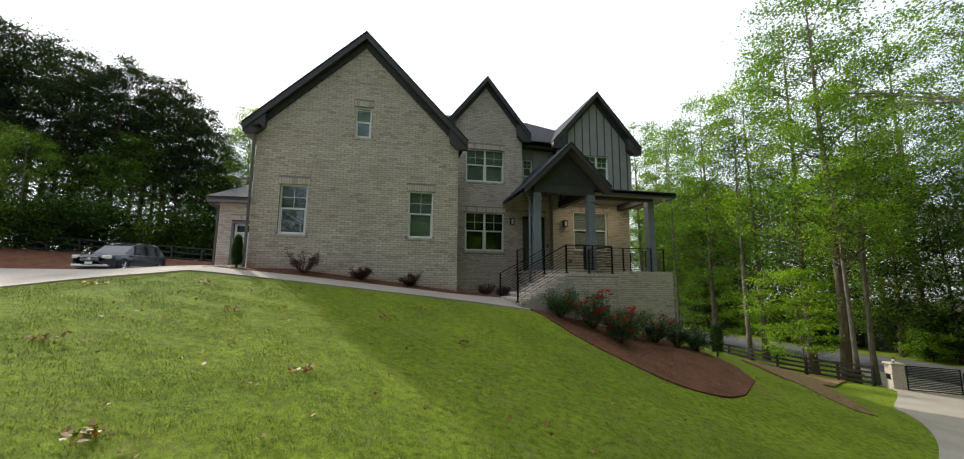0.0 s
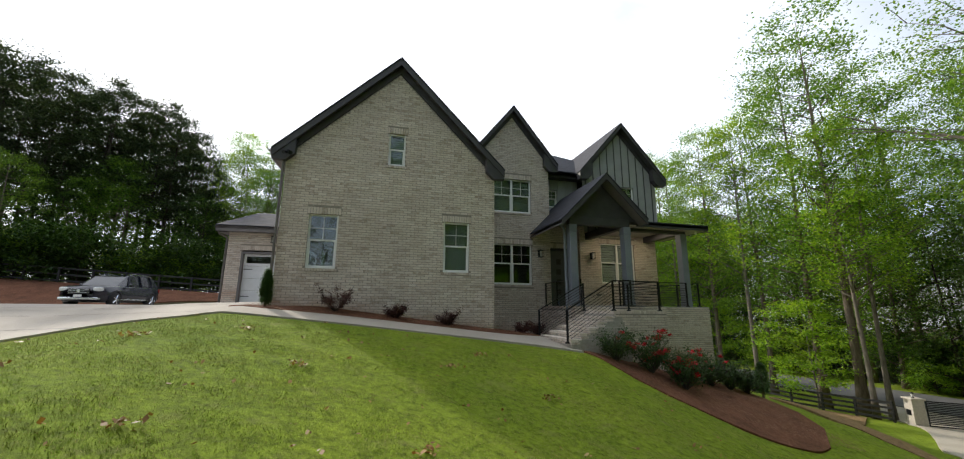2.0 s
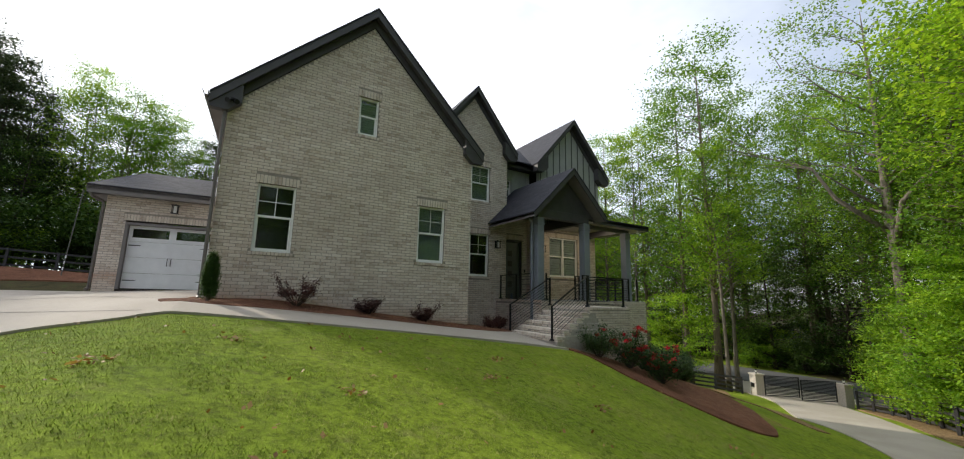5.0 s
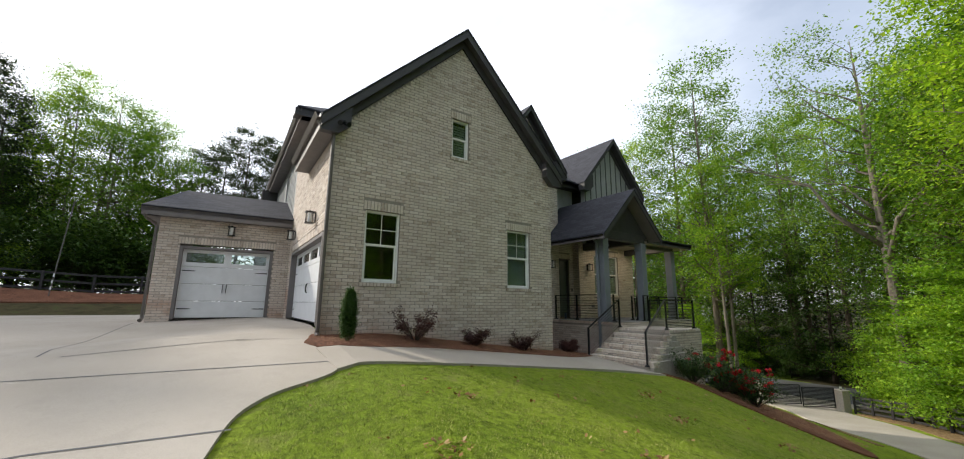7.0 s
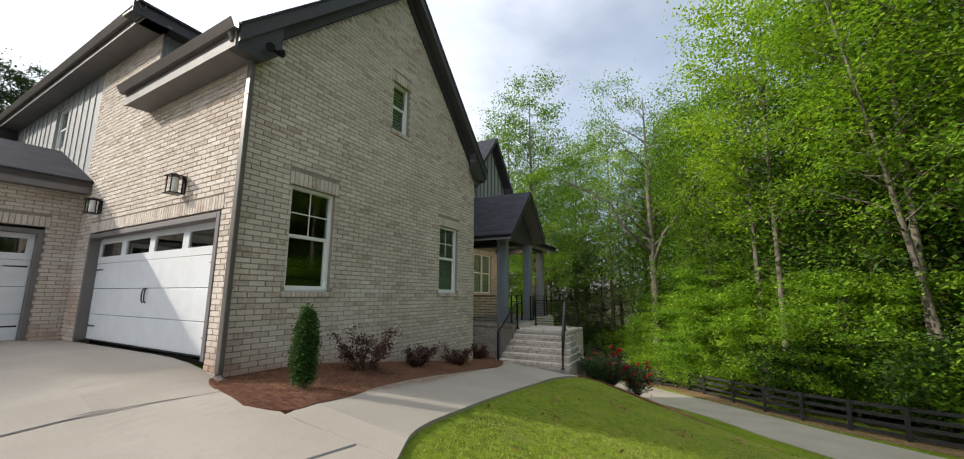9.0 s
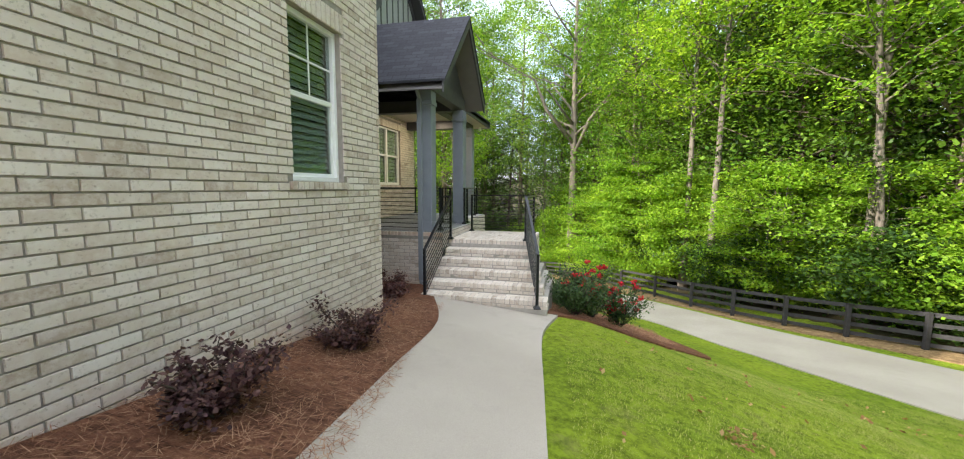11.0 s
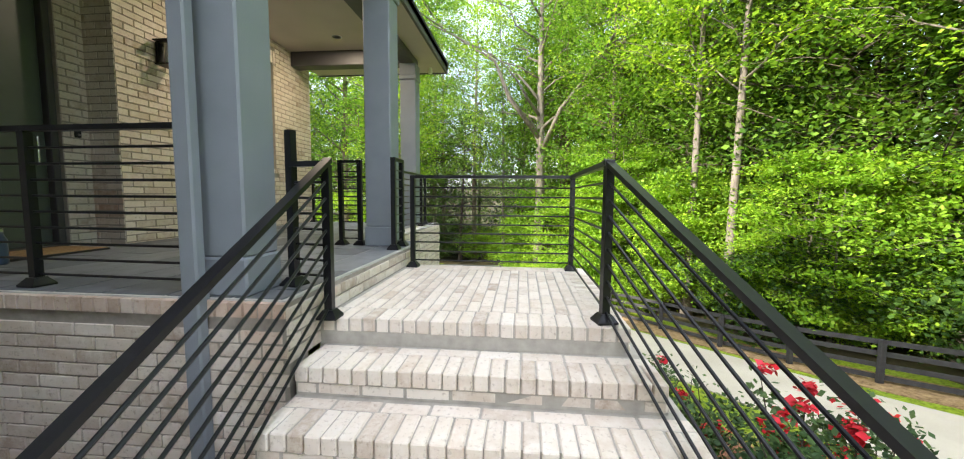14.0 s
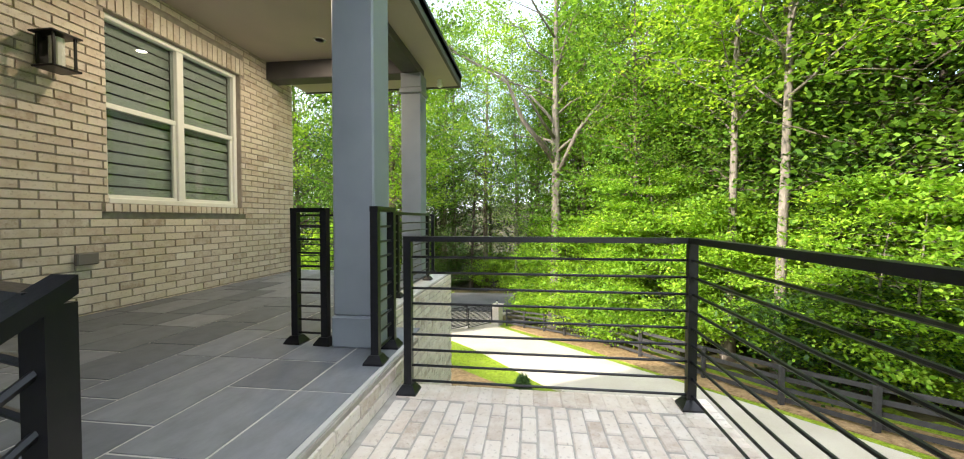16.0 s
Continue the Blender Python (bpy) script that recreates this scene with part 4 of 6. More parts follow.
# ---- garage doors ----
def garage_door(w, h, m, lights, label):
    """A panelled door in an opening 0..w by 0..h, set back in its reveal."""
    d = thing("garage_door", label, "garage door", m)
    jm = 0.09
    part("jamb", Geo().cbox(0, jm, -0.02, 0.22, 0, h, 0.006), SOFFIT, d, "dark painted jamb")
    part("jamb", Geo().cbox(w - jm, w, -0.02, 0.22, 0, h, 0.006), SOFFIT, d, "dark painted jamb")
    part("head_jamb", Geo().cbox(jm, w - jm, -0.02, 0.22, h - jm, h, 0.006), SOFFIT, d)
    rows, zt = 4, h - jm
    ph = zt / rows
    for i in range(rows - 1 if lights else rows):
        part("panel", Geo().cbox(jm, w - jm, 0.15, 0.19, i * ph + 0.004 + (0.02 if i == 0 else 0), (i + 1) * ph - 0.004, 0.008), GARAGE, d)
    part("bottom_seal", Geo().box(jm, w - jm, 0.155, 0.185, 0.0, 0.024), RUBBER, d)
    z0, z1 = (rows - 1) * ph + 0.004, zt
    n = lights
    bw = (w - 2 * jm) / n
    top = Geo()
    inx, inz0, inz1 = 0.10, z0 + 0.13, z1 - 0.10
    for i in range(n):
        a, b = jm + i * bw, jm + (i + 1) * bw
        top.box(a, a + inx, 0.15, 0.19, z0, z1).box(b - inx, b, 0.15, 0.19, z0, z1).box(a + inx, b - inx, 0.15, 0.19, z0, inz0).box(a + inx, b - inx, 0.15, 0.19, inz1, z1)
        pn = part("pane", Geo().box(a + inx, b - inx, 0.172, 0.177, inz0, inz1), GLASS, d)
    part("top_panel", top, GARAGE, d)
    for zz in (ph * 0.55, ph * 2.75):
        for s, x in ((1, jm + 0.03), (-1, w - jm - 0.03)):
            hn = Geo().add([(x, 0.142, zz - 0.018), (x + s * 0.30, 0.142, zz - 0.012), (x + s * 0.36, 0.142, zz), (x + s * 0.30, 0.142, zz + 0.012), (x, 0.142, zz + 0.018),
                            (x, 0.15, zz - 0.018), (x + s * 0.30, 0.15, zz - 0.012), (x + s * 0.36, 0.15, zz), (x + s * 0.30, 0.15, zz + 0.012), (x, 0.15, zz + 0.018)],
                           [(0, 1, 2, 3, 4), (9, 8, 7, 6, 5)] + [(i, i + 5, (i + 1) % 5 + 5, (i + 1) % 5) for i in range(5)])
            part("strap_hinge", hn, IRON, d, "black iron strap hinge")
    for s in (-0.05, 0.05):
        xc, zc = w / 2 + s, ph * 1.75
        part("handle", Geo().tube([(xc, 0.148, zc - 0.13), (xc, 0.118, zc - 0.09), (xc, 0.112, zc), (xc, 0.118, zc + 0.09), (xc, 0.148, zc + 0.13)], 0.011, 6), IRON, d, "black pull handle")
    return d


garage_door(2.58, 2.22, WEST @ pose(-3.08, CY, -0.06), 2, "white single garage door with two dark lights and black hinges")
garage_door(4.98, 2.10, WESTWALL @ pose(-5.40, 0, -0.03), 4, "white double garage door with four dark lights and black hinges")


# ---- lanterns ----
def lantern(m, label="black iron wall lantern with pale glass", s=1.0):
    """A square wall lantern; the wall is the plane y = 0, outside is -y."""
    la = thing("wall_lantern", label, "wall lamp", m, group="wall lanterns")
    la.scale = (s, s, s)
    part("back_plate", Geo().cbox(-0.055, 0.055, -0.02, 0.0, -0.13, 0.13, 0.005), IRON, la)
    part("arm", Geo().tube([(0, -0.02, 0.10), (0, -0.06, 0.155), (0, -0.13, 0.165)], 0.011, 6), IRON, la)
    part("roof_cap", Geo().cbox(-0.115, 0.115, -0.255, -0.02, 0.125, 0.14, 0.004).lathe([(0.07, 0.14), (0.03, 0.165), (0.012, 0.18)], 0, -0.14, 8), IRON, la)
    for x in (-0.078, 0.078):
        for y in (-0.218, -0.062):
            part("post", Geo().box(x - 0.008, x + 0.008, y - 0.008, y + 0.008, -0.14, 0.125), IRON, la)
    part("base_plate", Geo().cbox(-0.108, 0.108, -0.248, -0.032, -0.158, -0.14, 0.004), IRON, la)
    part("glass_shade", Geo().lathe([(0.05, -0.139), (0.05, 0.11)], 0, -0.14, 12), LIGHTGLASS, la, "frosted glass cylinder")
    return la


lantern(WESTWALL @ pose(-5.05, -0.008, 2.62))
lantern(WESTWALL @ pose(-1.62, -0.008, 2.60))
lantern(WEST @ pose(-1.78, CY - 0.008, 2.72))
lantern(pose(9.97, G2Y - 0.008, 2.15))
lantern(pose(12.68, PWY - 0.008, 2.20))


# ---- porch ----
PZ, LZ, FZ = -0.10, -0.285, -1.25            # porch floor, landing, foot of the steps
base = brick_wall("porch_base_west", -3.05, -0.10, -1.7, lambda x: PZ - 0.10, pose(10.02, 0, 0, 0, 0, -90), (), "whitewashed brick base of the porch", thick=0.2, pick=(-3.0, -0.2, -1.5, -0.2))
cap = Geo()
upright_bricks(cap, -3.05, -0.10, PZ - 0.098, PZ - 0.012, proud=0.014)
tagged(part("cap_bricks", cap, BRICK, base), kind="stuff")
base2 = brick_wall("porch_base_south", 12.5, 16.35, -5.0, lambda x: PZ - 0.02, pose(0, 0.60, 0), (), "whitewashed brick base of the porch front", thick=0.2)
base3 = brick_wall("porch_base_east", 0.6, 3.35, -5.0, lambda x: PZ - 0.02, pose(16.35, 0, 0, 0, 0, 90), (), "whitewashed brick base at the porch end", thick=0.2)
base4 = brick_wall("porch_base_jog", 0.1, 0.6, -5.0, lambda x: PZ - 0.02, pose(12.72, 0, 0, 0, 0, 90), (), "short brick return of the porch base", thick=0.2)
edge = brick_wall("porch_edge", 10.02, 12.72, -0.45, lambda x: PZ - 0.018, pose(0, 0.10, 0), (), "brick riser between landing and porch", thick=0.2)
tagged(part("porch_slab", Geo().box(10.04, 12.7, 0.12, 3.9, PZ - 0.2, PZ - 0.004).box(12.7, 16.34, 0.62, 3.9, PZ - 0.2, PZ - 0.004), GROUT), "pale grout bed under the porch slates", "floor", kind="structure")
# landing and steps
land = brick_wall("landing_wall_south", 10.42, 12.30, -3.6, lambda x: LZ - 0.09, pose(0, -1.80, 0), (), "whitewashed brick wall under the landing", thick=0.2)
land2 = brick_wall("landing_wall_east", -1.8, 0.10, -4.5, lambda x: LZ - 0.09, pose(12.30, 0, 0, 0, 0, 90), (), "whitewashed brick end of the landing", thick=0.2)
tagged(part("landing_core", Geo().box(10.36, 12.28, -1.78, 0.10, -1.7, LZ - 0.009), PALE_MORTAR), "mortar bed of the brick landing", "floor", kind="structure")

STEP_X0, RUN, RISE = 8.62, 0.345, (LZ - FZ) / 6


def step_y(x):
    """Right edge of the flight, which flares towards its foot."""
    k = min(1.0, max(0.0, (10.4 - x) / 1.8))
    return -1.78 - 0.50 * k


pieces = []
flight = thing("brick_steps", "whitewashed brick steps with rowlock treads", "steps", I4, kind="structure")
BRICK_MESHES = {}


def brick_mesh(w, d, h):
    """A worn brick of one size, shared between alike pieces."""
    key = (round(w, 3), round(d, 3), round(h, 3))
    if key not in BRICK_MESHES:
        BRICK_MESHES[key] = Geo().cbox(-w / 2, w / 2, -d / 2, d / 2, -h / 2, h / 2, 0.006).mesh("brick", BRICK_ONE)
    return BRICK_MESHES[key]


def lay(parent, w, d, h, x, y, z, rz=0.0):
    pieces.append((parent, w, d, h, x, y, z, rz))


for i in range(5):
    x0 = STEP_X0 + i * RUN
    zt = FZ + (i + 1) * RISE
    y0, y1 = step_y(x0), 0.06
    part("step_core", Geo().box(x0 + 0.02, 10.6, y0 + 0.012, y1, FZ - 0.5, zt - 0.010), PALE_MORTAR, flight)
    n = round((y1 - y0) / 0.083)
    p = (y1 - y0) / n
    for k in range(n):
        lay(flight, 0.235, p - 0.009, 0.088, x0 + 0.11, y0 + (k + 0.5) * p, zt - 0.044)
    x = x0 + 0.235
    n2 = round((y1 - y0) / 0.25)
    p2 = (y1 - y0) / n2
    for k in range(n2):
        lay(flight, 0.10, p2 - 0.010, 0.05, x + 0.05, y0 + (k + 0.5) * p2, zt - 0.030)
    # the stretcher course under the nosing
    for k in range(n2 + 1):
        a, b = max(y0, y0 + (k - 0.5) * p2), min(y1, y0 + (k + 0.5) * p2)
        lay(flight, 0.06, b - a - 0.010, RISE - 0.102, x0 + 0.048, (a + b) / 2, zt - 0.098 - (RISE - 0.102) / 2)
    # side bricks
    lay(flight, 0.24, 0.05, RISE - 0.102, x0 + 0.15, y0 + 0.012, zt - 0.098 - (RISE - 0.102) / 2)
for k in range(22):
    p = (0.08 + 1.80) / 22
    lay(flight, 0.235, p - 0.009, 0.088, 10.36 + 0.11, -1.80 + (k + 0.5) * p, LZ - 0.044)
for k in range(8):
    p = 1.88 / 7
    a, b = max(-1.8, -1.8 + (k - 0.5) * p), min(0.08, -1.8 + (k + 0.5) * p)
    lay(flight, 0.06, b - a - 0.01, RISE - 0.102, 10.41, (a + b) / 2, LZ - 0.098 - (RISE - 0.102) / 2)
# landing paved in running bond along the walk, rowlock border on the outer edges
paving = thing("landing_paving", "landing paved with worn whitewashed bricks", "paving", I4, kind="structure")
rw = 0.085
for j in range(20):
    y = 0.06 - (j + 0.5) * rw
    if y < -1.60:
        break
    x = 10.60 - (0.12 if j % 2 else 0.0)
    while x < 12.22:
        a, b = max(x, 10.60), min(x + 0.235, 12.08)
        if b - a > 0.05:
            lay(paving, b - a, rw - 0.009, 0.06, (a + b) / 2, y, LZ - 0.032)
        x += 0.245
for k in range(20):
    lay(paving, 0.086 - 0.008, 0.20, 0.08, 10.60 + (k + 0.5) * 0.0845, -1.70, LZ - 0.040)
for k in range(20):
    lay(paving, 0.20, 0.085, 0.08, 12.19, -1.60 + (k + 0.5) * 0.083, LZ - 0.040)


# ---- railings ----
def rail_run(name, a, b, za, zb, label, posts=(True, True), mid=False, height=0.94, rungs=9, tall=None):
    """A black iron railing from a to b (x, y), floors za and zb: posts on shoe plates, flat top rail, level rods."""
    r = thing(name, label, "railing", I4, group="porch railings")
    A, B = Vector((*a, za)), Vector((*b, zb))
    d = (B - A)
    hd = Vector((d.x, d.y, 0)).normalized()
    n = Vector((-hd.y, hd.x, 0))

    def post(p, tall=height):
        g = Geo()
        w = 0.024
        g.add([tuple(p + hd * u + n * v + Vector((0, 0, z))) for z in (0.0, tall) for u, v in ((-w, -w), (w, -w), (w, w), (-w, w))],
              [(0, 3, 2, 1), (4, 5, 6, 7), (0, 1, 5, 4), (1, 2, 6, 5), (2, 3, 7, 6), (3, 0, 4, 7)])
        q = part("post", g, IRON, r)
        s = Geo()
        rings = ((0.062, 0.0), (0.062, 0.012), (0.032, 0.055))
        for w2, z in rings:
            s.v += [tuple(p + hd * u * w2 + n * v * w2 + Vector((0, 0, z))) for u, v in ((-1, -1), (1, -1), (1, 1), (-1, 1))]
        for i in range(2):
            for k in range(4):
                s.f.append((i * 4 + k, i * 4 + (k + 1) % 4, i * 4 + 4 + (k + 1) % 4, i * 4 + 4 + k))
        s.f.append((8, 9, 10, 11))
        part("shoe_plate", s, IRON, q)

    if posts[0]:
        post(A, tall or height)
    if posts[1]:
        post(B)
    if mid:
        post(A.lerp(B, 0.5))
    up = Vector((0, 0, 1))
    top = Geo()
    w, t = 0.026, 0.016
    e = 0.024
    A2, B2 = A - hd * e, B + hd * e
    sl = d.z / max(1e-6, Vector((d.x, d.y)).length) * e
    for P, s in ((A2, -sl), (B2, sl)):
        top.v += [tuple(P + n * v + up * (height + s + z)) for v, z in ((-w, 0), (w, 0), (w, 2 * t), (-w, 2 * t))]
    top.f = [(0, 3, 2, 1), (4, 5, 6, 7), (0, 1, 5, 4), (1, 2, 6, 5), (2, 3, 7, 6), (3, 0, 4, 7)]
    part("top_rail", top, IRON, r)
    for i in range(rungs):
        z = 0.075 + i * (height - 0.075) / rungs
        part("rod", Geo().tube([tuple(A + up * z), tuple(B + up * z)], 0.0085, 6), IRON, r)
    return r


PLB, PRB, QL, QR, RFL, RFR = (8.60, -0.03), (8.60, -2.10), (10.34, 0.02), (10.46, -1.66), (12.16, 0.0), (12.16, -1.66)
rail_run("stair_railing", PLB, QL, FZ + 0.03, LZ, "sloping black iron stair railing with level rods")
rail_run("stair_railing", PRB, QR, FZ + 0.03, LZ, "sloping black iron stair railing with level rods")
rail_run("landing_railing", QR, RFR, LZ, LZ, "black iron railing along the landing", posts=(False, True))
rail_run("landing_railing", RFR, RFL, LZ, LZ, "black iron railing across the landing end", posts=(False, True))
rail_run("porch_railing", (10.22, 3.0), (10.13, 0.66), PZ, PZ, "black iron railing beside the front door", mid=True)
rail_run("porch_railing", (10.40, 0.28), (10.345, 0.05), PZ, PZ, "short black iron railing return at the column", posts=(True, False), height=0.745, rungs=7, tall=0.97)
rail_run("porch_railing", (12.13, 0.20), (12.44, 0.21), PZ, PZ, "short black iron railing return at the column")
rail_run("porch_railing", (12.45, 0.93), (12.44, 0.70), PZ, PZ, "short black iron railing beside the porch column")
rail_run("porch_railing", (12.82, 0.76), (15.45, 0.76), PZ, PZ, "black iron railing along the porch front", posts=(False, True), mid=True)
rail_run("porch_railing", (16.12, 3.28), (16.12, 0.85), PZ, PZ, "black iron railing at the porch end", mid=True)


# ---- columns, porch roof ----
def column(x, y, z0, z1, w=0.30):
    c = thing("porch_column", "square grey painted porch column", "column", pose(x, y, 0), group="porch columns")
    h = w / 2
    part("shaft", Geo().cbox(-h, h, -h, h, z0 + 0.22, z1 - 0.3, 0.012), COLUMN, c)
    part("plinth", Geo().cbox(-h - 0.012, h + 0.012, -h - 0.012, h + 0.012, z0, z0 + 0.22, 0.012), COLUMN, c)
    part("capital", Geo().cbox(-h - 0.02, h + 0.02, -h - 0.02, h + 0.02, z1 - 0.3, z1 - 0.22, 0.01).cbox(-h - 0.005, h + 0.005, -h - 0.005, h + 0.005, z1 - 0.22, z1, 0.01), COLUMN, c)
    return c


BEAM = 2.95
column(10.23, 0.52, PZ, BEAM)
column(12.53, 0.46, PZ, BEAM)
column(15.65, 1.02, PZ, BEAM)
ds = downspout(9.98, 0.60, -1.3, 2.75, I4, "grey painted downspout beside the porch column", out=(-0.7, 0), run=0.2)
for o in ds.children:
    o.data.materials[0] = COLUMN
beams = thing("porch_beam", "dark grey boxed beams under the porch roof", "beam", I4, kind="structure")
part("beam", Geo().cbox(10.08, 12.68, 0.34, 0.62, BEAM, BEAM + 0.32, 0.01), TRIM, beams)
part("beam", Geo().cbox(12.4, 12.66, 0.62, 3.34, BEAM, BEAM + 0.32, 0.01), TRIM, beams)
part("beam", Geo().cbox(12.66, 15.8, 0.9, 1.16, BEAM, BEAM + 0.3, 0.01), TRIM, beams)
part("beam", Geo().cbox(15.52, 15.8, 1.16, 3.34, BEAM, BEAM + 0.3, 0.01), TRIM, beams)
tagged(part("ceiling", Geo().box(12.66, 16.2, 1.0, 3.34, BEAM + 0.27, BEAM + 0.32), CEIL), "taupe boarded porch ceiling", "ceiling", kind="structure")
pr = gable_roof("roof_porch_gable", 11.5, 1.95, 1.0, 4.98, -0.12, 3.9, I4, "dark shingled gable over the porch steps", board=0.22, frieze=False, soffit_mat=SOFFIT, right=(1.72, 0.9))
part("gable_board", Geo().prism([(9.95, 3.2), (13.05, 3.2), (11.5, 4.70)], 0.44, 0.52), TRIM, pr)
flat = thing("roof_porch", "low dark shed roof over the porch", "roof", I4, kind="structure")
roof_slab("shingle_slope", [(12.6, 0.45, 3.28), (16.6, 0.45, 3.28), (16.6, 3.1, 3.72), (12.6, 3.1, 3.72)], 0.05, flat)
part("fascia", Geo().box(13.1, 16.58, 0.46, 0.50, 3.05, 3.23).box(16.54, 16.58, 0.5, 3.3, 3.05, 3.23), TRIM, flat)
part("soffit", Geo().box(12.7, 16.54, 0.50, 0.92, 3.07, 3.11).box(15.8, 16.54, 0.92, 3.3, 3.07, 3.11), CEIL, flat)
gutter(flat, (16.6, 0.46, 3.26), (13.2, 0.46, 3.26), TRIM)
# recessed lamp in the ceiling
lamp_mat = Mat("lamp_lens", (1, 1, 1))
lamp_mat.p.inputs["Emission Color"].default_value = (1.0, 0.86, 0.66, 1)
lamp_mat.p.inputs["Emission Strength"].default_value = 6.0
for x, y in ((13.4, 2.1), (14.9, 2.1)):
    rl = thing("ceiling_light", "small round recessed porch light, lit", "ceiling light", pose(x, y, BEAM + 0.27), group="porch lights")
    part("trim_ring", Geo().lathe([(0.085, -0.006), (0.085, 0.0), (0.06, 0.0), (0.06, -0.006)], 0, 0, 18), VINYL, rl)
    part("lens", Geo().lathe([(0.058, -0.003), (0.058, 0.0)], 0, 0, 18), lamp_mat.m, rl)
    ld = bpy.data.lights.new("porch_lamp", 'AREA')
    ld.shape, ld.size, ld.energy, ld.color = 'DISK', 0.11, 10.5, (1.0, 0.83, 0.60)
    lo = new("porch_lamp", ld)
    lo.matrix_world = look((x, y, BEAM + 0.255), (x, y + 0.001, 0))

# ---- front door ----
fd = thing("front_door", "dark green-grey front door with four small lights, closed", "door", pose(10.62, DOORY + 0.04, PZ))
part("door_frame", Geo().cbox(0, 0.07, 0, 0.16, 0, 2.64, 0.006).cbox(1.16, 1.23, 0, 0.16, 0, 2.64, 0.006).cbox(0.07, 1.16, 0, 0.16, 2.56, 2.64, 0.006), TRIM, fd)
leaf = part("door_leaf", Geo().cbox(0.075, 1.155, 0.07, 0.115, 0.02, 2.55, 0.006), DOORPAINT, fd)
for i in range(4):
    z = 0.5 + i * 0.46
    part("light_frame", Geo().cbox(0.48, 0.76, 0.058, 0.072, z, z + 0.30, 0.004), DOORPAINT, leaf)
    # solid pane, the dimness of the room behind put into its colour
    part("pane", Geo().box(0.505, 0.735, 0.053, 0.060, z + 0.025, z + 0.275), INDOOR_SHADE, leaf)
part("threshold", Geo().cbox(0.0, 1.23, -0.02, 0.16, 0.0, 0.02, 0.004), TRIM, fd)
part("door_handle", Geo().tube([(1.06, 0.07, 0.85), (1.06, 0.03, 0.87), (1.06, 0.03, 1.15), (1.06, 0.07, 1.17)], 0.012, 8), CHROME, leaf, "dark metal pull handle")

# ---- porch slates, in staggered rows of three lengths ----
slates = thing("porch_floor", "grey slate tiles with pale joints", "floor", I4, kind="structure")
SLATE_MESHES = {}
rnd = random.Random(5)
y, row = 0.14, 0
while y < 3.7:
    d = 0.41 if row % 3 else 0.305
    x = 10.06 - rnd.choice((0.0, 0.2, 0.4))
    while x < 16.3:
        w = (0.61, 0.82, 0.61, 0.41)[rnd.randrange(4)]
        a, b, y1 = max(x, 10.06), min(x + w, 16.3), min(y + d, 3.7)
        if b - a > 0.05 and not (a > 12.6 and y < 0.55):
            key = (round(b - a, 2), round(y1 - y, 2))
            if key not in SLATE_MESHES:
                SLATE_MESHES[key] = Geo().cbox(-key[0] / 2 + 0.006, key[0] / 2 - 0.006, -key[1] / 2 + 0.006, key[1] / 2 - 0.006, -0.015, 0.0, 0.002).mesh("slate_tile", SLATE)
            s = new("slate_tile", SLATE_MESHES[key])
            s.parent = slates
            s.location = ((a + b) / 2, (y + y1) / 2, PZ + rnd.uniform(-0.001, 0.001))
        x += w
    y += d
    row += 1


# ---- trees ----
def leaf_cloud(rnd, centres, per, spread, size, flat=0.45, droop=0.0):
    """Many small leaf blades about the given centres, as vertices and quads."""
    n = len(centres) * per
    r = np.random.RandomState(rnd.randrange(10 ** 6))
    c = np.repeat(np.array(centres, dtype=float)[:, :3], per, axis=0)
    sc = np.repeat(np.array([(p[3] if len(p) > 3 else 1.0) for p in centres]), per)[:, None]
    off = r.normal(size=(n, 3)) * np.array([1, 1, flat]) * spread * 0.55 * sc
    c = c + off
    a = r.uniform(0, 2 * math.pi, n)
    tilt = r.normal(0, 0.5, n) - droop
    u = np.stack([np.cos(a) * np.cos(tilt), np.sin(a) * np.cos(tilt), np.sin(tilt)], 1)
    v = np.stack([-np.sin(a), np.cos(a), r.normal(0, 0.45, n)], 1)
    s = (size * r.uniform(0.6, 1.35, n))[:, None]
    P = np.stack([c - u * s * 0.5, c + v * s * 0.32, c + u * s * 0.5, c - v * s * 0.32], 1).reshape(-1, 3)
    return P


def leaf_mesh(name, P, mat):
    me = bpy.data.meshes.new(name)
    n = len(P) // 4
    me.vertices.add(4 * n)
    me.vertices.foreach_set("co", P.astype(np.float32).ravel())
    me.loops.add(4 * n)
    me.loops.foreach_set("vertex_index", np.arange(4 * n, dtype=np.int32))
    me.polygons.add(n)
    me.polygons.foreach_set("loop_start", np.arange(0, 4 * n, 4, dtype=np.int32))
    me.materials.append(mat)
    me.update(calc_edges=True)
    me.validate()
    return me


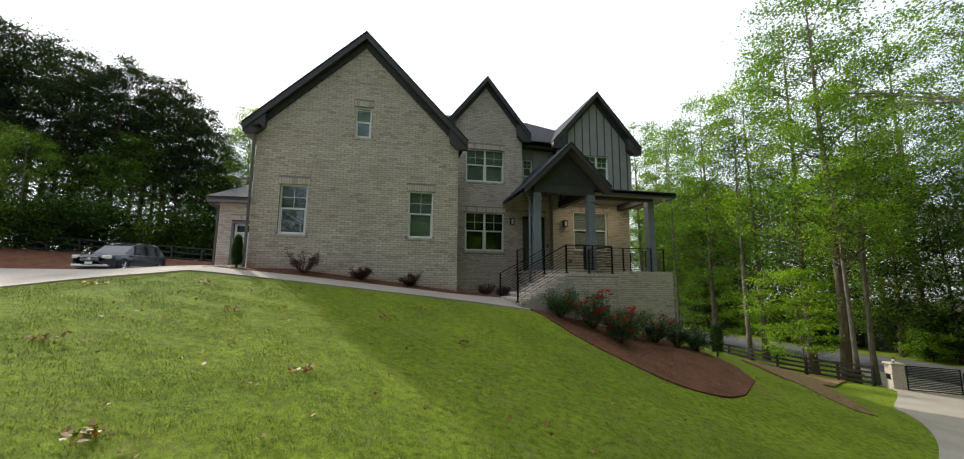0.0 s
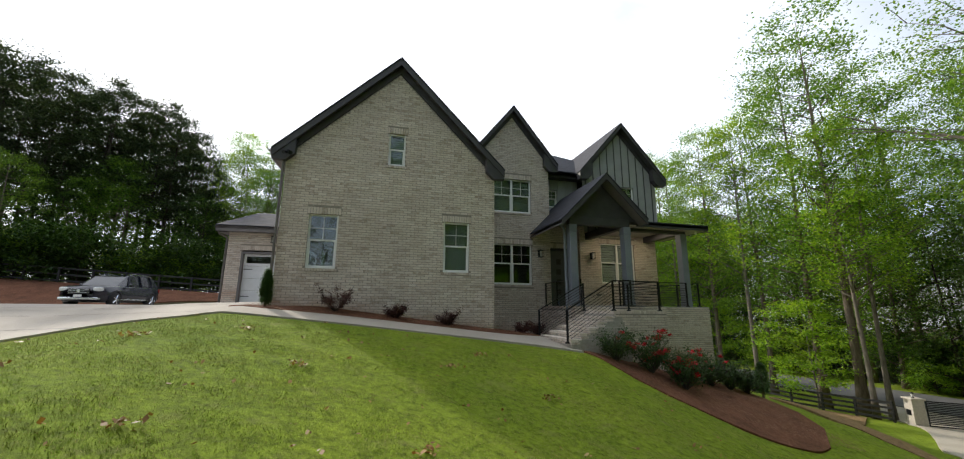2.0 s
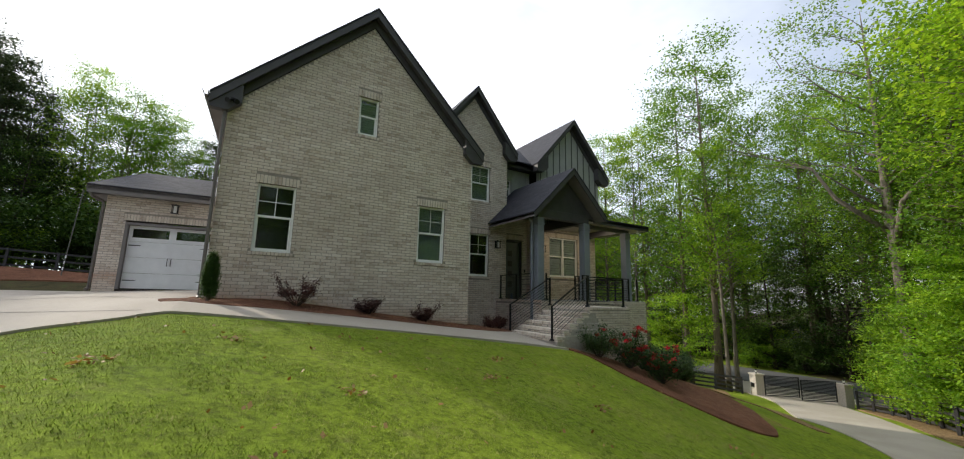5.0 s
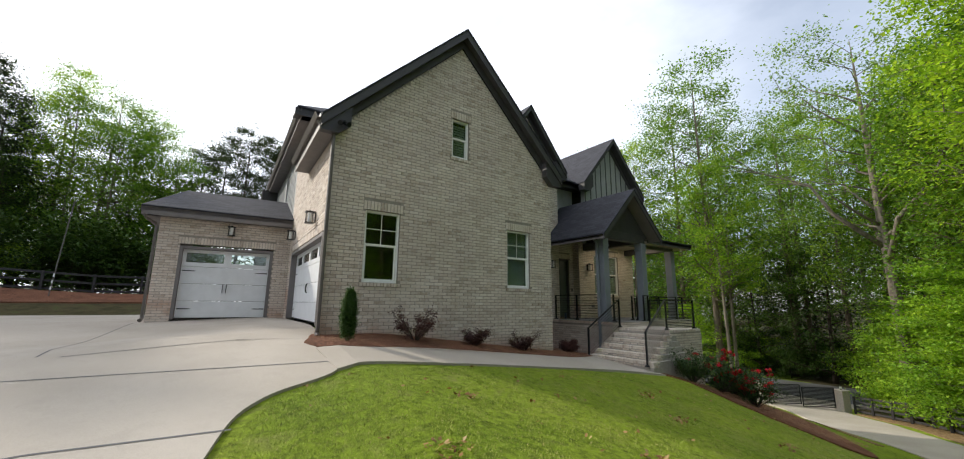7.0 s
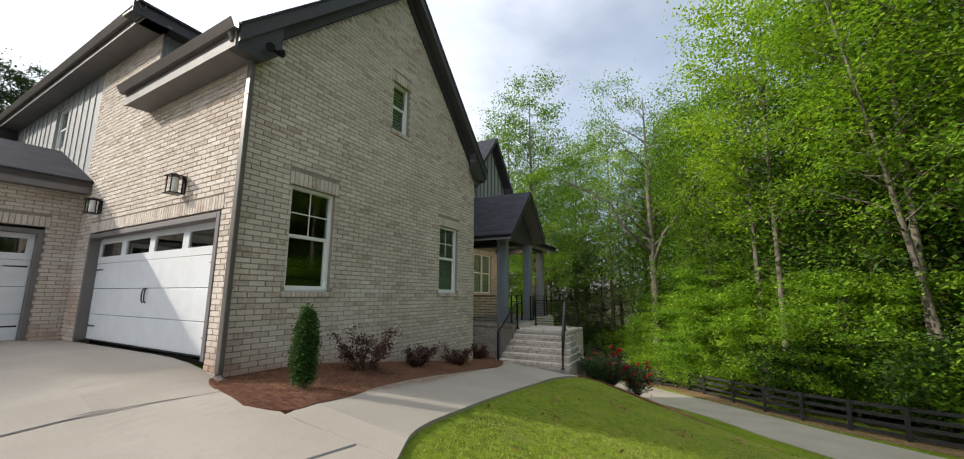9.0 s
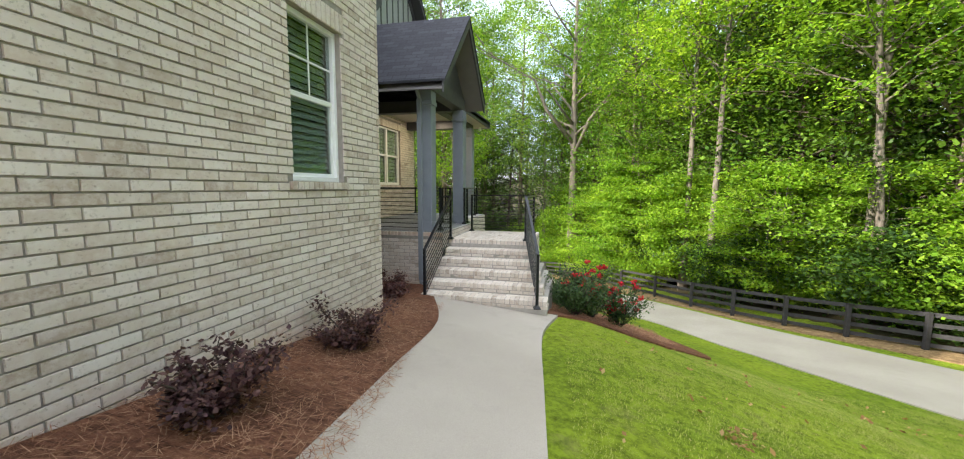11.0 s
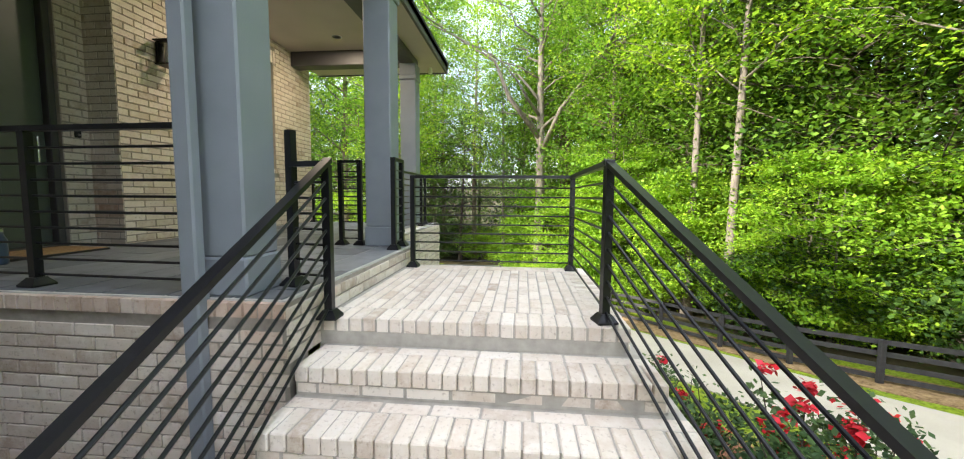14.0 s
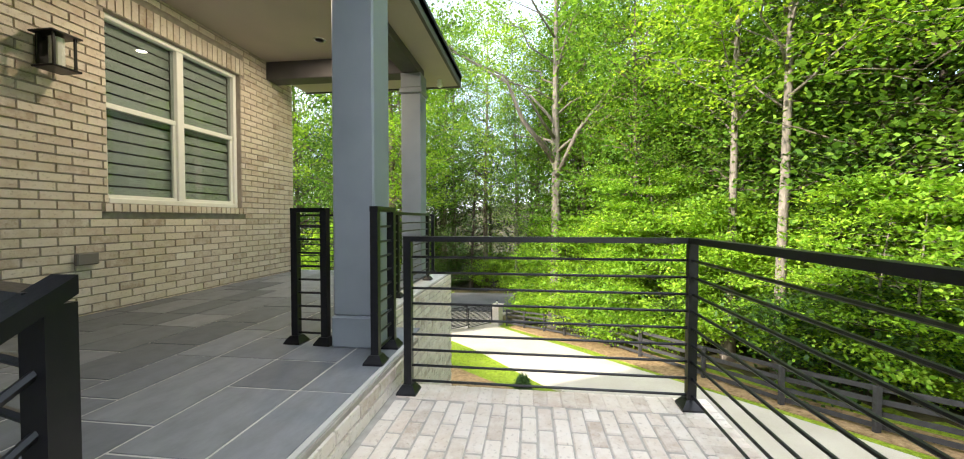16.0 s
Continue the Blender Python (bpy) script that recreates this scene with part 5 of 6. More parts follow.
def grow(rnd, h, r0, first, crown_r, limbs, lean=0.03, up=0.5, fork=False, subs=4):
    """Trunk and limbs as tubes; returns the wood and the places for leaves."""
    g, ends = Geo(), []
    pts, rad = [], []
    x = y = 0.0
    dx, dy = rnd.uniform(-lean, lean), rnd.uniform(-lean, lean)
    steps = 11
    for i in range(steps + 1):
        t = i / steps
        pts.append((x, y, h * t))
        rad.append(max(0.015, r0 * (1 - t) ** 0.8 * (1.25 - 0.25 * min(1, t * 8)) + (0.25 * r0 if i == 0 else 0)))
        dx += rnd.uniform(-lean, lean) * 0.6
        dy += rnd.uniform(-lean, lean) * 0.6
        x += dx * h / steps
        y += dy * h / steps
    g.tube(pts, rad, 9)
    for k in range(limbs):
        t = first + (0.97 - first) * (k + rnd.random() * 0.6) / limbs
        i = min(int(t * steps), steps - 1)
        f = t * steps - i
        p = Vector(pts[i]).lerp(Vector(pts[i + 1]), f)
        a = k * 2.4 + rnd.uniform(-0.5, 0.5)
        shape = math.sin(math.pi * min(1, 0.18 + 0.82 * (t - first) / (1 - first))) ** 0.7
        ln = crown_r * (0.35 + 0.75 * shape) * rnd.uniform(0.7, 1.2)
        rise = up * rnd.uniform(0.5, 1.3)
        rr = rad[i] * rnd.uniform(0.32, 0.5)
        if fork and k < 3:
            ln, rise, rr = crown_r * 1.7, 1.35, rad[i] * 0.66
        q = [p]
        for j in range(1, 5):
            s = j / 4
            q.append(p + Vector((math.cos(a), math.sin(a), 0)) * ln * s + Vector((rnd.uniform(-0.1, 0.1) * ln, rnd.uniform(-0.1, 0.1) * ln, rise * ln * s * (1 - 0.25 * s))))
        g.tube(q, [rr, rr * 0.75, rr * 0.5, rr * 0.3, 0.008], 6)
        for j in range(subs):
            s = rnd.uniform(0.35, 1.0)
            i2 = min(int(s * 4), 3)
            b = q[i2].lerp(q[i2 + 1], s * 4 - i2)
            a2 = a + rnd.uniform(-1.3, 1.3)
            l2 = ln * rnd.uniform(0.25, 0.5)
            e = b + Vector((math.cos(a2) * l2, math.sin(a2) * l2, l2 * rnd.uniform(0.0, 0.6)))
            g.tube([b, b.lerp(e, 0.5) + Vector((0, 0, 0.05 * l2)), e], [rr * 0.35, rr * 0.22, 0.006], 5, cap=False)
            ends.append((*e, rnd.uniform(0.7, 1.3)))
            ends.append((*b.lerp(e, 0.55), rnd.uniform(0.5, 1.0)))
        ends.append((*q[-1], 1.0))
    ends.append((*pts[-1], 0.9))
    return g, ends


def make_tree(seed, h, r0, first, crown_r, limbs, per, spread, size, wood, leaf, flat=0.45, up=0.5, fork=False, subs=4, label="", name="broadleaf_tree", droop=0.0, lean=0.03):
    rnd_ = random.Random(seed)
    g, ends = grow(rnd_, h, r0, first, crown_r, limbs, lean, up, fork, subs)
    t = thing(name, label, "tree", pose(0, 0, -500), group=name + "s")
    part("trunk", g, wood, t, smooth=True)
    part("crown", leaf_mesh("crown", leaf_cloud(rnd_, ends, per, spread, size, flat, droop), leaf), leaf, t)
    return t


TALL = make_tree(11, 28, 0.26, 0.26, 3.5, 48, 36, 1.1, 0.185, BARK, LEAF, up=0.75, flat=0.6, label="tall slender broadleaf tree with fresh green leaves")
TALL2 = make_tree(12, 25, 0.19, 0.36, 3.1, 38, 34, 1.05, 0.18, BARK_PALE, LEAF_LIME, up=0.9, flat=0.6, label="tall slender tree with sparse light leaves")
FULL = make_tree(13, 20, 0.24, 0.10, 4.2, 50, 46, 1.2, 0.185, BARK, LEAF, up=0.4, flat=0.6, label="full broadleaf tree with dense green leaves")
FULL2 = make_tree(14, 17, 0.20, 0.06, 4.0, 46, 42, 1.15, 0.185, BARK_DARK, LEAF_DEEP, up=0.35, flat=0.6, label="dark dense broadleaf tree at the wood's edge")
BEECH = make_tree(15, 9.5, 0.10, 0.06, 3.2, 36, 46, 1.05, 0.16, BARK_PALE, LEAF_LIME, flat=0.07, up=0.06, label="young beech with layered bright yellow-green leaves", name="young_beech")
FORK = make_tree(16, 27, 0.42, 0.37, 4.8, 32, 36, 1.1, 0.18, BARK_PALE, LEAF, up=0.9, fork=True, flat=0.6, label="pale forked tree with sparse leaves", lean=0.012)
PINE = make_tree(17, 27, 0.27, 0.42, 3.2, 36, 44, 1.1, 0.22, BARK_DARK, NEEDLE, flat=0.5, up=0.15, label="tall dark pine with a high clumped crown", name="pine_tree", lean=0.012)
PINE2 = make_tree(18, 23, 0.23, 0.34, 3.0, 36, 44, 1.05, 0.21, BARK_DARK, NEEDLE, flat=0.5, up=0.2, label="dark pine with a high clumped crown", name="pine_tree", lean=0.012)
SAPLING = make_tree(22, 7.5, 0.07, 0.12, 2.3, 34, 30, 0.75, 0.17, BARK_PALE, LEAF_LIME, flat=0.35, up=0.35, label="young broadleaf tree with bright green leaves", name="young_tree")
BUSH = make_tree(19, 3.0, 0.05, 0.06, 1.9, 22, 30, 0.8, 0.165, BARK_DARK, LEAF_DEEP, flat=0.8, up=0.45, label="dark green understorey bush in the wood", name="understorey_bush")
BUSH2 = make_tree(20, 2.6, 0.05, 0.06, 1.8, 22, 33, 0.75, 0.15, BARK_DARK, LEAF_LIME, flat=0.4, up=0.4, label="bright green understorey bush at the wood's edge", name="understorey_bush")


def plant(t, x, y, s=1.0, turn=None, dz=-0.08):
    return copy_thing_scaled(t, pose(x, y, ground(x, y) + dz, 0, 0, random.uniform(0, 360) if turn is None else turn), s)


def copy_thing_scaled(t, m, s):
    o = copy_thing(t, m)
    o.scale = (s * random.uniform(0.94, 1.06), s * random.uniform(0.94, 1.06), s)
    return o


def plant_leaning(t, x, y, s, towards, degrees):
    """A tree that leans over in the direction towards (x, y)."""
    o = plant(t, x, y, s, 0)
    axis = Vector((0, 0, 1)).cross(Vector((*towards, 0)))
    o.rotation_euler = Matrix.Rotation(radians(degrees), 3, axis).to_euler()
    return o


random.seed(21)
# the wood along the lower drive and the fence
plant(FORK, 38.6, -2.5, 1.08, 200)
plant(TALL2, 28.4, -9.4, 1.06, 30)
plant(TALL2, 26.2, -10.2, 1.12, 70)
plant_leaning(TALL2, 20.9, -15.0, 0.88, (-0.46, 0.89), 9)
plant(TALL2, 16.2, -18.0, 1.0, 140)
for x, y, s in ((32.5, -13.5, 1.3), (23.5, -18.5, 1.3), (36.5, -9.0, 1.3), (27.5, -15.0, 1.25), (42.5, -6.5, 1.2), (18.5, -20.5, 1.25), (30.0, -17.5, 1.4), (14.0, -23.0, 1.2)):
    plant(FULL, x, y, s)
for x, y, s, turn in ((34.2, -6.4, 1.1, 10), (31.4, -7.6, 0.95, 100), (36.4, -4.6, 0.75, 190), (24.6, -12.0, 0.75, 250)):
    plant(BEECH, x, y, s, turn)
for d in range(60):
    k = random.uniform(-0.25, 1.45)
    back = 2.2 + 24 * random.random() ** 1.2
    x, y = 40 - 25 * k + back * 0.52, 0.5 - 16 * k - back * 0.86
    kind = (TALL, FULL, FULL2, TALL2, FULL, TALL)[d % 6]
    if back < 5 and kind in (FULL, FULL2):
        kind = (SAPLING, BUSH2)[d % 2]
    plant(kind, x, y, random.uniform(0.85, 1.15))
for d in range(26):
    k = random.uniform(0.26, 1.4)
    back = 1.6 + 4.5 * random.random()
    plant(SAPLING, 40 - 25 * k + back * 0.52, 0.5 - 16 * k - back * 0.86, random.uniform(0.6, 1.1))
for d in range(90):
    k = random.uniform(-0.1, 1.45)
    back = 1.0 + 12 * random.random() ** 1.4
    plant((BUSH2, BUSH, BUSH2)[d % 3], 40 - 25 * k + back * 0.52, 0.5 - 16 * k - back * 0.86, random.uniform(0.5, 1.3))
# beyond the gate, between fence and road, and over the road
for x, y, t, sc in ((37.6, 9.4, TALL, 1.17), (36.3, 7.9, TALL2, 0.85), (39.0, 8.6, TALL2, 0.95), (39.15, 13.1, TALL, 1.10), (36.9, 12.0, SAPLING, 1.1), (37.2, 17.2, TALL2, 1.08), (40.4, 18.5, TALL, 1.0),
                    (37.6, 21.5, TALL, 0.98), (36.0, 25.0, TALL2, 1.0), (39.5, 24.0, SAPLING, 1.2), (34.5, 29.0, TALL, 0.95), (37.5, 30.0, TALL2, 1.0), (31.5, 34.0, TALL, 0.9), (33, 38, FULL, 1.0)):
    plant(t, x, y, sc)
for d in range(64):
    y = random.uniform(-45, 62)
    x = 59 + random.random() ** 1.5 * 20 - 0.10 * max(0, y)
    plant((FULL, FULL2, TALL, FULL)[d % 4], x, y, random.uniform(1.0, 1.35))
for d in range(40):
    y = random.uniform(-42, 60)
    plant((BUSH, BUSH2)[d % 2], 58.6 + random.uniform(0, 6) - 0.10 * max(0, y), y, random.uniform(0.9, 1.7))
# behind the house
for d in range(18):
    plant((FULL, TALL, PINE2, TALL2)[d % 4], random.uniform(8, 34), random.uniform(38, 54), random.uniform(0.6, 0.75) if d % 4 != 1 else 0.55)
# broadleaf trees and pines at the back of the drive; h: height of the top
for x, y, t, h in ((-13.2, 40, FULL, 17.5), (-12.2, 38, TALL2, 19.5), (-10.4, 39, FULL, 18), (-9.4, 37, FULL, 14.5), (-8.2, 40, FULL, 16.5), (-6.2, 39, TALL2, 17), (-4.8, 37, FULL, 13), (-3.0, 41, PINE2, 16), (-1.2, 42, PINE2, 18.5), (0.6, 40, PINE, 20), (3.1, 41, PINE2, 19.5), (5.0, 42, PINE, 20.5), (7.0, 40, PINE2, 19)):
    plant(t, x, y, h / {TALL: 28, TALL2: 25, FULL: 20, PINE: 27, PINE2: 23}[t])
for k, (x, h) in enumerate(((-46, 28), (-43, 27.5), (-40.4, 27.5), (-37.8, 26.8), (-35, 26), (-32.6, 25.4), (-30.2, 24.6), (-28, 23.6), (-26, 23), (-24, 22.6), (-22.2, 22.4), (-20.4, 21.4), (-18.6, 19), (-16.8, 16.6), (-15.2, 13.5))):
    for row in range(2):
        t = (PINE, PINE2)[(k + row) % 2]
        far = 1 + 0.10 * row
        plant(t, 2 + (x - 2) * far + random.uniform(-0.8, 0.8), -12 + 51 * far + random.uniform(-1.5, 1.5), h * (0.94 if row else 1.0) * random.uniform(0.94, 1.02) / (27 if t == PINE else 23))
for d in range(26):
    x = random.uniform(-58, -3)
    plant((FULL2, FULL, FULL2)[d % 3], x, 34 + random.uniform(0, 10) - 0.32 * max(0, -x - 16), random.uniform(0.45, 0.7))
for d in range(40):
    x = random.uniform(-58, -2)
    plant((BUSH, BUSH2, BUSH)[d % 3], x, 31.5 + random.uniform(0, 5) - 0.32 * max(0, -x - 16), random.uniform(0.9, 1.7))
# unseen woods that close the distance to the south and west, mirrored in panes
for d in range(30):
    a = random.uniform(3.5, 5.5)
    rr = random.uniform(30, 42)
    plant((FULL2, TALL, FULL)[d % 3], 3 + rr * math.cos(a), -6 + rr * math.sin(a), random.uniform(0.9, 1.2))


def far_wood(name, test, n, box, per, size, mat, label):
    """Distant foliage that closes the gaps between the trunks."""
    r = random.Random(n)
    c = []
    while len(c) < n:
        x, y = r.uniform(box[0], box[1]), r.uniform(box[2], box[3])
        if test(x, y):
            c.append((x, y, ground(x, y) + box[4] * r.random() ** 1.25, r.uniform(0.7, 1.4)))
    return tagged(new(name, leaf_mesh(name, leaf_cloud(r, c, per, 1.6, size, 0.6), mat)), label, "woods", kind="stuff")


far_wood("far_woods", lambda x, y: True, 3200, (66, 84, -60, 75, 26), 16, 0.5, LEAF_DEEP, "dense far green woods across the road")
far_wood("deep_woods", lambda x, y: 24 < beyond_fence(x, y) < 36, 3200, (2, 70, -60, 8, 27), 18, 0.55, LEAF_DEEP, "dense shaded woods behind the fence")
# added out of view, so the window panes mirror dark leaves instead of sky
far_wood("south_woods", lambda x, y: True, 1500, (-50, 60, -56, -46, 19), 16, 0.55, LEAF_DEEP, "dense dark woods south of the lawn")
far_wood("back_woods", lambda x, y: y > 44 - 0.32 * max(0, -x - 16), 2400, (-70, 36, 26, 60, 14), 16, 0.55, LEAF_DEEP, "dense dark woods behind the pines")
for t in (TALL, TALL2, FULL, FULL2, BEECH, SAPLING, FORK, PINE, PINE2, BUSH, BUSH2):
    for o in t.children:
        bpy.data.objects.remove(o)
    bpy.data.objects.remove(t)


# ---- fences, gate ----
def fence_bay(a, b, h=1.15, boards=4, last=False, label="black stained four-board fence bay"):
    """One bay of board fence from a to b (x, y): a post and its boards, stepping with the ground."""
    f = thing("fence_bay", label, "fence", pose(a[0], a[1], ground(*a)), group="fence bays")
    dx, dy, dz = b[0] - a[0], b[1] - a[1], ground(*b) - ground(*a)
    ln = math.hypot(dx, dy)
    ux, uy = dx / ln, dy / ln
    part("post", Geo().cbox(-0.07, 0.07, -0.07, 0.07, -0.3, h + 0.10, 0.012), FENCE, f)
    if last:
        part("post", Geo().cbox(dx - 0.07, dx + 0.07, dy - 0.07, dy + 0.07, dz - 0.3, dz + h + 0.1, 0.012), FENCE, f)
    for i in range(boards):
        z = 0.16 + i * (h - 0.16) / (boards - 1) - 0.06
        n = (-uy * 0.085, ux * 0.085)
        t = (-uy * 0.025, ux * 0.025)
        g = Geo()
        g.v = [(p * dx + n[0] + q * t[0], p * dy + n[1] + q * t[1], p * dz + z + w) for p in (0, 1) for q, w in ((-0.5, 0), (0.5, 0), (0.5, 0.14), (-0.5, 0.14))]
        g.f = [(0, 3, 2, 1), (4, 5, 6, 7), (0, 1, 5, 4), (1, 2, 6, 5), (2, 3, 7, 6), (3, 0, 4, 7)]
        part("board", g, FENCE, f)
    return f


def fence_line(pts, step=2.45, **kw):
    pts = [Vector((*p, 0)) for p in pts]
    for a, b in zip(pts, pts[1:]):
        n = max(1, round((b - a).length / step))
        for i in range(n):
            p, q = a.lerp(b, i / n), a.lerp(b, (i + 1) / n)
            fence_bay((p.x, p.y), (q.x, q.y), **kw)


fence_line([(40.8, 1.2), (37.0, -1.6), (33.0, -4.0), (29.0, -5.8), (25.8, -7.3), (23.1, -8.5), (21.2, -9.7), (19.6, -11.0), (18.2, -12.3), (16.9, -13.7), (14.5, -16.6), (11.5, -20.0)])
fence_line([(36.2, 6.9), (35.2, 10.5), (34.7, 17.0), (34.5, 27.0)])
fence_line([(-46, 28.6), (-30, 28.6), (-18, 28.6), (-8, 28.6), (2, 28.6)], h=1.2, boards=3, label="black board fence on the mulch bank")


def gate_pier(x, y, letterbox):
    p = thing("gate_pier", "pale stucco gate pier with a small lamp", "pier", pose(x, y, ground(x, y), 0, 0, -26), group="gate piers")
    part("shaft", Geo().cbox(-0.34, 0.34, -0.34, 0.34, -0.2, 1.55, 0.02), PIER, p)
    part("cap", Geo().cbox(-0.40, 0.40, -0.40, 0.40, 1.55, 1.66, 0.02), PIER, p)
    lm = part("lamp", Geo().lathe([(0.07, 1.66), (0.05, 1.70), (0.05, 1.74)], 0, 0, 8), IRON, p)
    part("lamp_glass", Geo().lathe([(0.075, 1.74), (0.085, 1.9)], 0, 0, 6), LIGHTGLASS, lm)
    part("lamp_cap", Geo().lathe([(0.11, 1.9), (0.02, 1.99)], 0, 0, 6), IRON, lm)
    if letterbox:
        part("letterbox", Geo().cbox(-0.40, -0.33, -0.16, 0.16, 0.62, 0.95, 0.02), IRON, p, "dark metal letterbox")
    return p


gate_pier(36.7, 6.0, True)
gate_pier(41.2, 2.0, False)


def gate_leaf(a, b):
    g0 = thing("gate_leaf", "black metal gate leaf with level slats, closed", "gate", pose(a[0], a[1], max(ground(*a), ground(*b)) + 0.06, 0, 0, math.degrees(math.atan2(b[1] - a[1], b[0] - a[0]))), group="gate leaves")
    w = math.hypot(b[0] - a[0], b[1] - a[1])
    part("gate_frame", Geo().box(0, 0.06, -0.03, 0.03, 0, 1.5).box(w - 0.06, w, -0.03, 0.03, 0, 1.5).box(0.06, w - 0.06, -0.03, 0.03, 0, 0.06).box(0.06, w - 0.06, -0.03, 0.03, 1.44, 1.5), IRON, g0)
    for i in range(13):
        z = 0.13 + i * 0.101
        part("slat", Geo().box(0.06, w - 0.06, -0.012, 0.012, z, z + 0.05), IRON, g0)
    return g0


gate_leaf((37.1, 5.65), (38.92, 4.03))
gate_leaf((38.98, 3.97), (40.8, 2.36))


# ---- planting by the house ----
def shrub(name, label, h, r, stems, per, spread, size, leaf, m, flowers=0, wood=None, category="shrub", seed=1, up=0.9):
    rnd_ = random.Random(seed)
    s = thing(name, label, category, m, group=name + "s")
    g, ends = Geo(), []
    for k in range(stems):
        a = k * 2.4 + rnd_.uniform(-0.4, 0.4)
        l = r * rnd_.uniform(0.45, 1.1)
        hh = h * rnd_.uniform(0.45, 1.05)
        q = [Vector((0.04 * math.cos(a), 0.04 * math.sin(a), 0))]
        for j in range(1, 5):
            t = j / 4
            q.append(Vector((math.cos(a) * l * t ** up, math.sin(a) * l * t ** up, hh * t)) + Vector((rnd_.uniform(-0.06, 0.06) * r, rnd_.uniform(-0.06, 0.06) * r, 0)))
        g.tube(q, [0.012, 0.01, 0.008, 0.006, 0.003], 5)
        for j in range(6):
            t = rnd_.uniform(0.3, 1.0)
            i = min(int(t * 4), 3)
            ends.append((*(q[i].lerp(q[i + 1], t * 4 - i)), rnd_.uniform(0.6, 1.2)))
    part("branching", g, wood or BARK_DARK, s)
    part("foliage", leaf_mesh("foliage", leaf_cloud(rnd_, ends, per, spread, size, 0.8), leaf), leaf, s)
    for k in range(flowers):
        e = ends[rnd_.randrange(len(ends))]
        a = rnd_.uniform(0, 6.28)
        c = Vector((e[0] * 1.08 + 0.05 * math.cos(a), e[1] * 1.08 + 0.05 * math.sin(a), min(h * 1.12, e[2] + 0.10 + rnd_.random() * 0.1)))
        part("rose_bloom", leaf_mesh("rose_bloom", leaf_cloud(rnd_, [(*c, 1.0)], 34, 0.06, 0.066, 0.7), ROSE), ROSE, s)
    return s


def on_ground(x, y, turn=0):
    return pose(x, y, ground(x, y) + 0.03, 0, 0, turn)


# upright arborvitae at the corner
def arborvitae(m, h, r, seed, label):
    rnd_ = random.Random(seed)
    s = thing("arborvitae", label, "shrub", m, group="arborvitaes")
    part("trunk", Geo().tube([(0, 0, -0.05), (0.01, 0, 0.25), (0, 0.01, h * 0.8)], [0.045, 0.035, 0.01], 8), BARK, s)
    c = []
    for k in range(360):
        t = rnd_.random() ** 0.9
        a = rnd_.uniform(0, 6.28)
        rr = r * (0.80 + 0.35 * math.sin(t * 3.14 + 0.3)) * (1.0 if t < 0.75 else 1.0 - (t - 0.75) * 2.6) * rnd_.uniform(0.7, 1.05) * (1 + 0.10 * math.sin(3 * a + 5 * t))
        c.append((rr * math.cos(a), rr * math.sin(a), 0.13 * h + t * h * 0.88, 1.0))
    part("foliage", leaf_mesh("foliage", leaf_cloud(rnd_, c, 60, 0.06, 0.026, 1.4), ARBOR), ARBOR, s)
    return s


arborvitae(on_ground(0.36, -1.36), 0.9, 0.10, 3, "slim upright green arborvitae in the corner bed")
arborvitae(on_ground(17.2, -0.6), 1.12, 0.17, 4, "small dark conical arborvitae on the slope")
for i, (x, y, h, r) in enumerate(((2.05, -0.72, 0.78, 0.62), (3.75, -0.55, 0.56, 0.46), (5.35, -0.55, 0.56, 0.50), (8.15, 0.40, 0.50, 0.45), (9.1, 1.35, 0.50, 0.42))):
    shrub("loropetalum_shrub", "low plum-purple loropetalum shrub on pine straw", h * (0.95 if i == 0 else 0.82), r * (0.95 if i == 0 else 0.8), 13, 34, 0.10, 0.042, PLUM, on_ground(x, y), seed=30 + i)
for i, (x, y, h, r, fl) in enumerate(((9.75, -2.75, 0.85, 0.55, 2), (10.6, -3.1, 1.05, 0.62, 24), (11.1, -3.75, 0.95, 0.6, 26), (12.0, -2.75, 0.95, 0.6, 6), (13.1, -2.5, 0.95, 0.65, 3), (14.3, -2.0, 0.9, 0.65, 0), (15.4, -1.6, 0.8, 0.6, 0))):
    shrub("rose_bush", "green rose bush with red blooms" if fl > 1 else "dark green bush on the sloping bed", h, r, 22, 26, 0.17, 0.055, ROSELEAF, on_ground(x, y), flowers=fl, seed=50 + i)


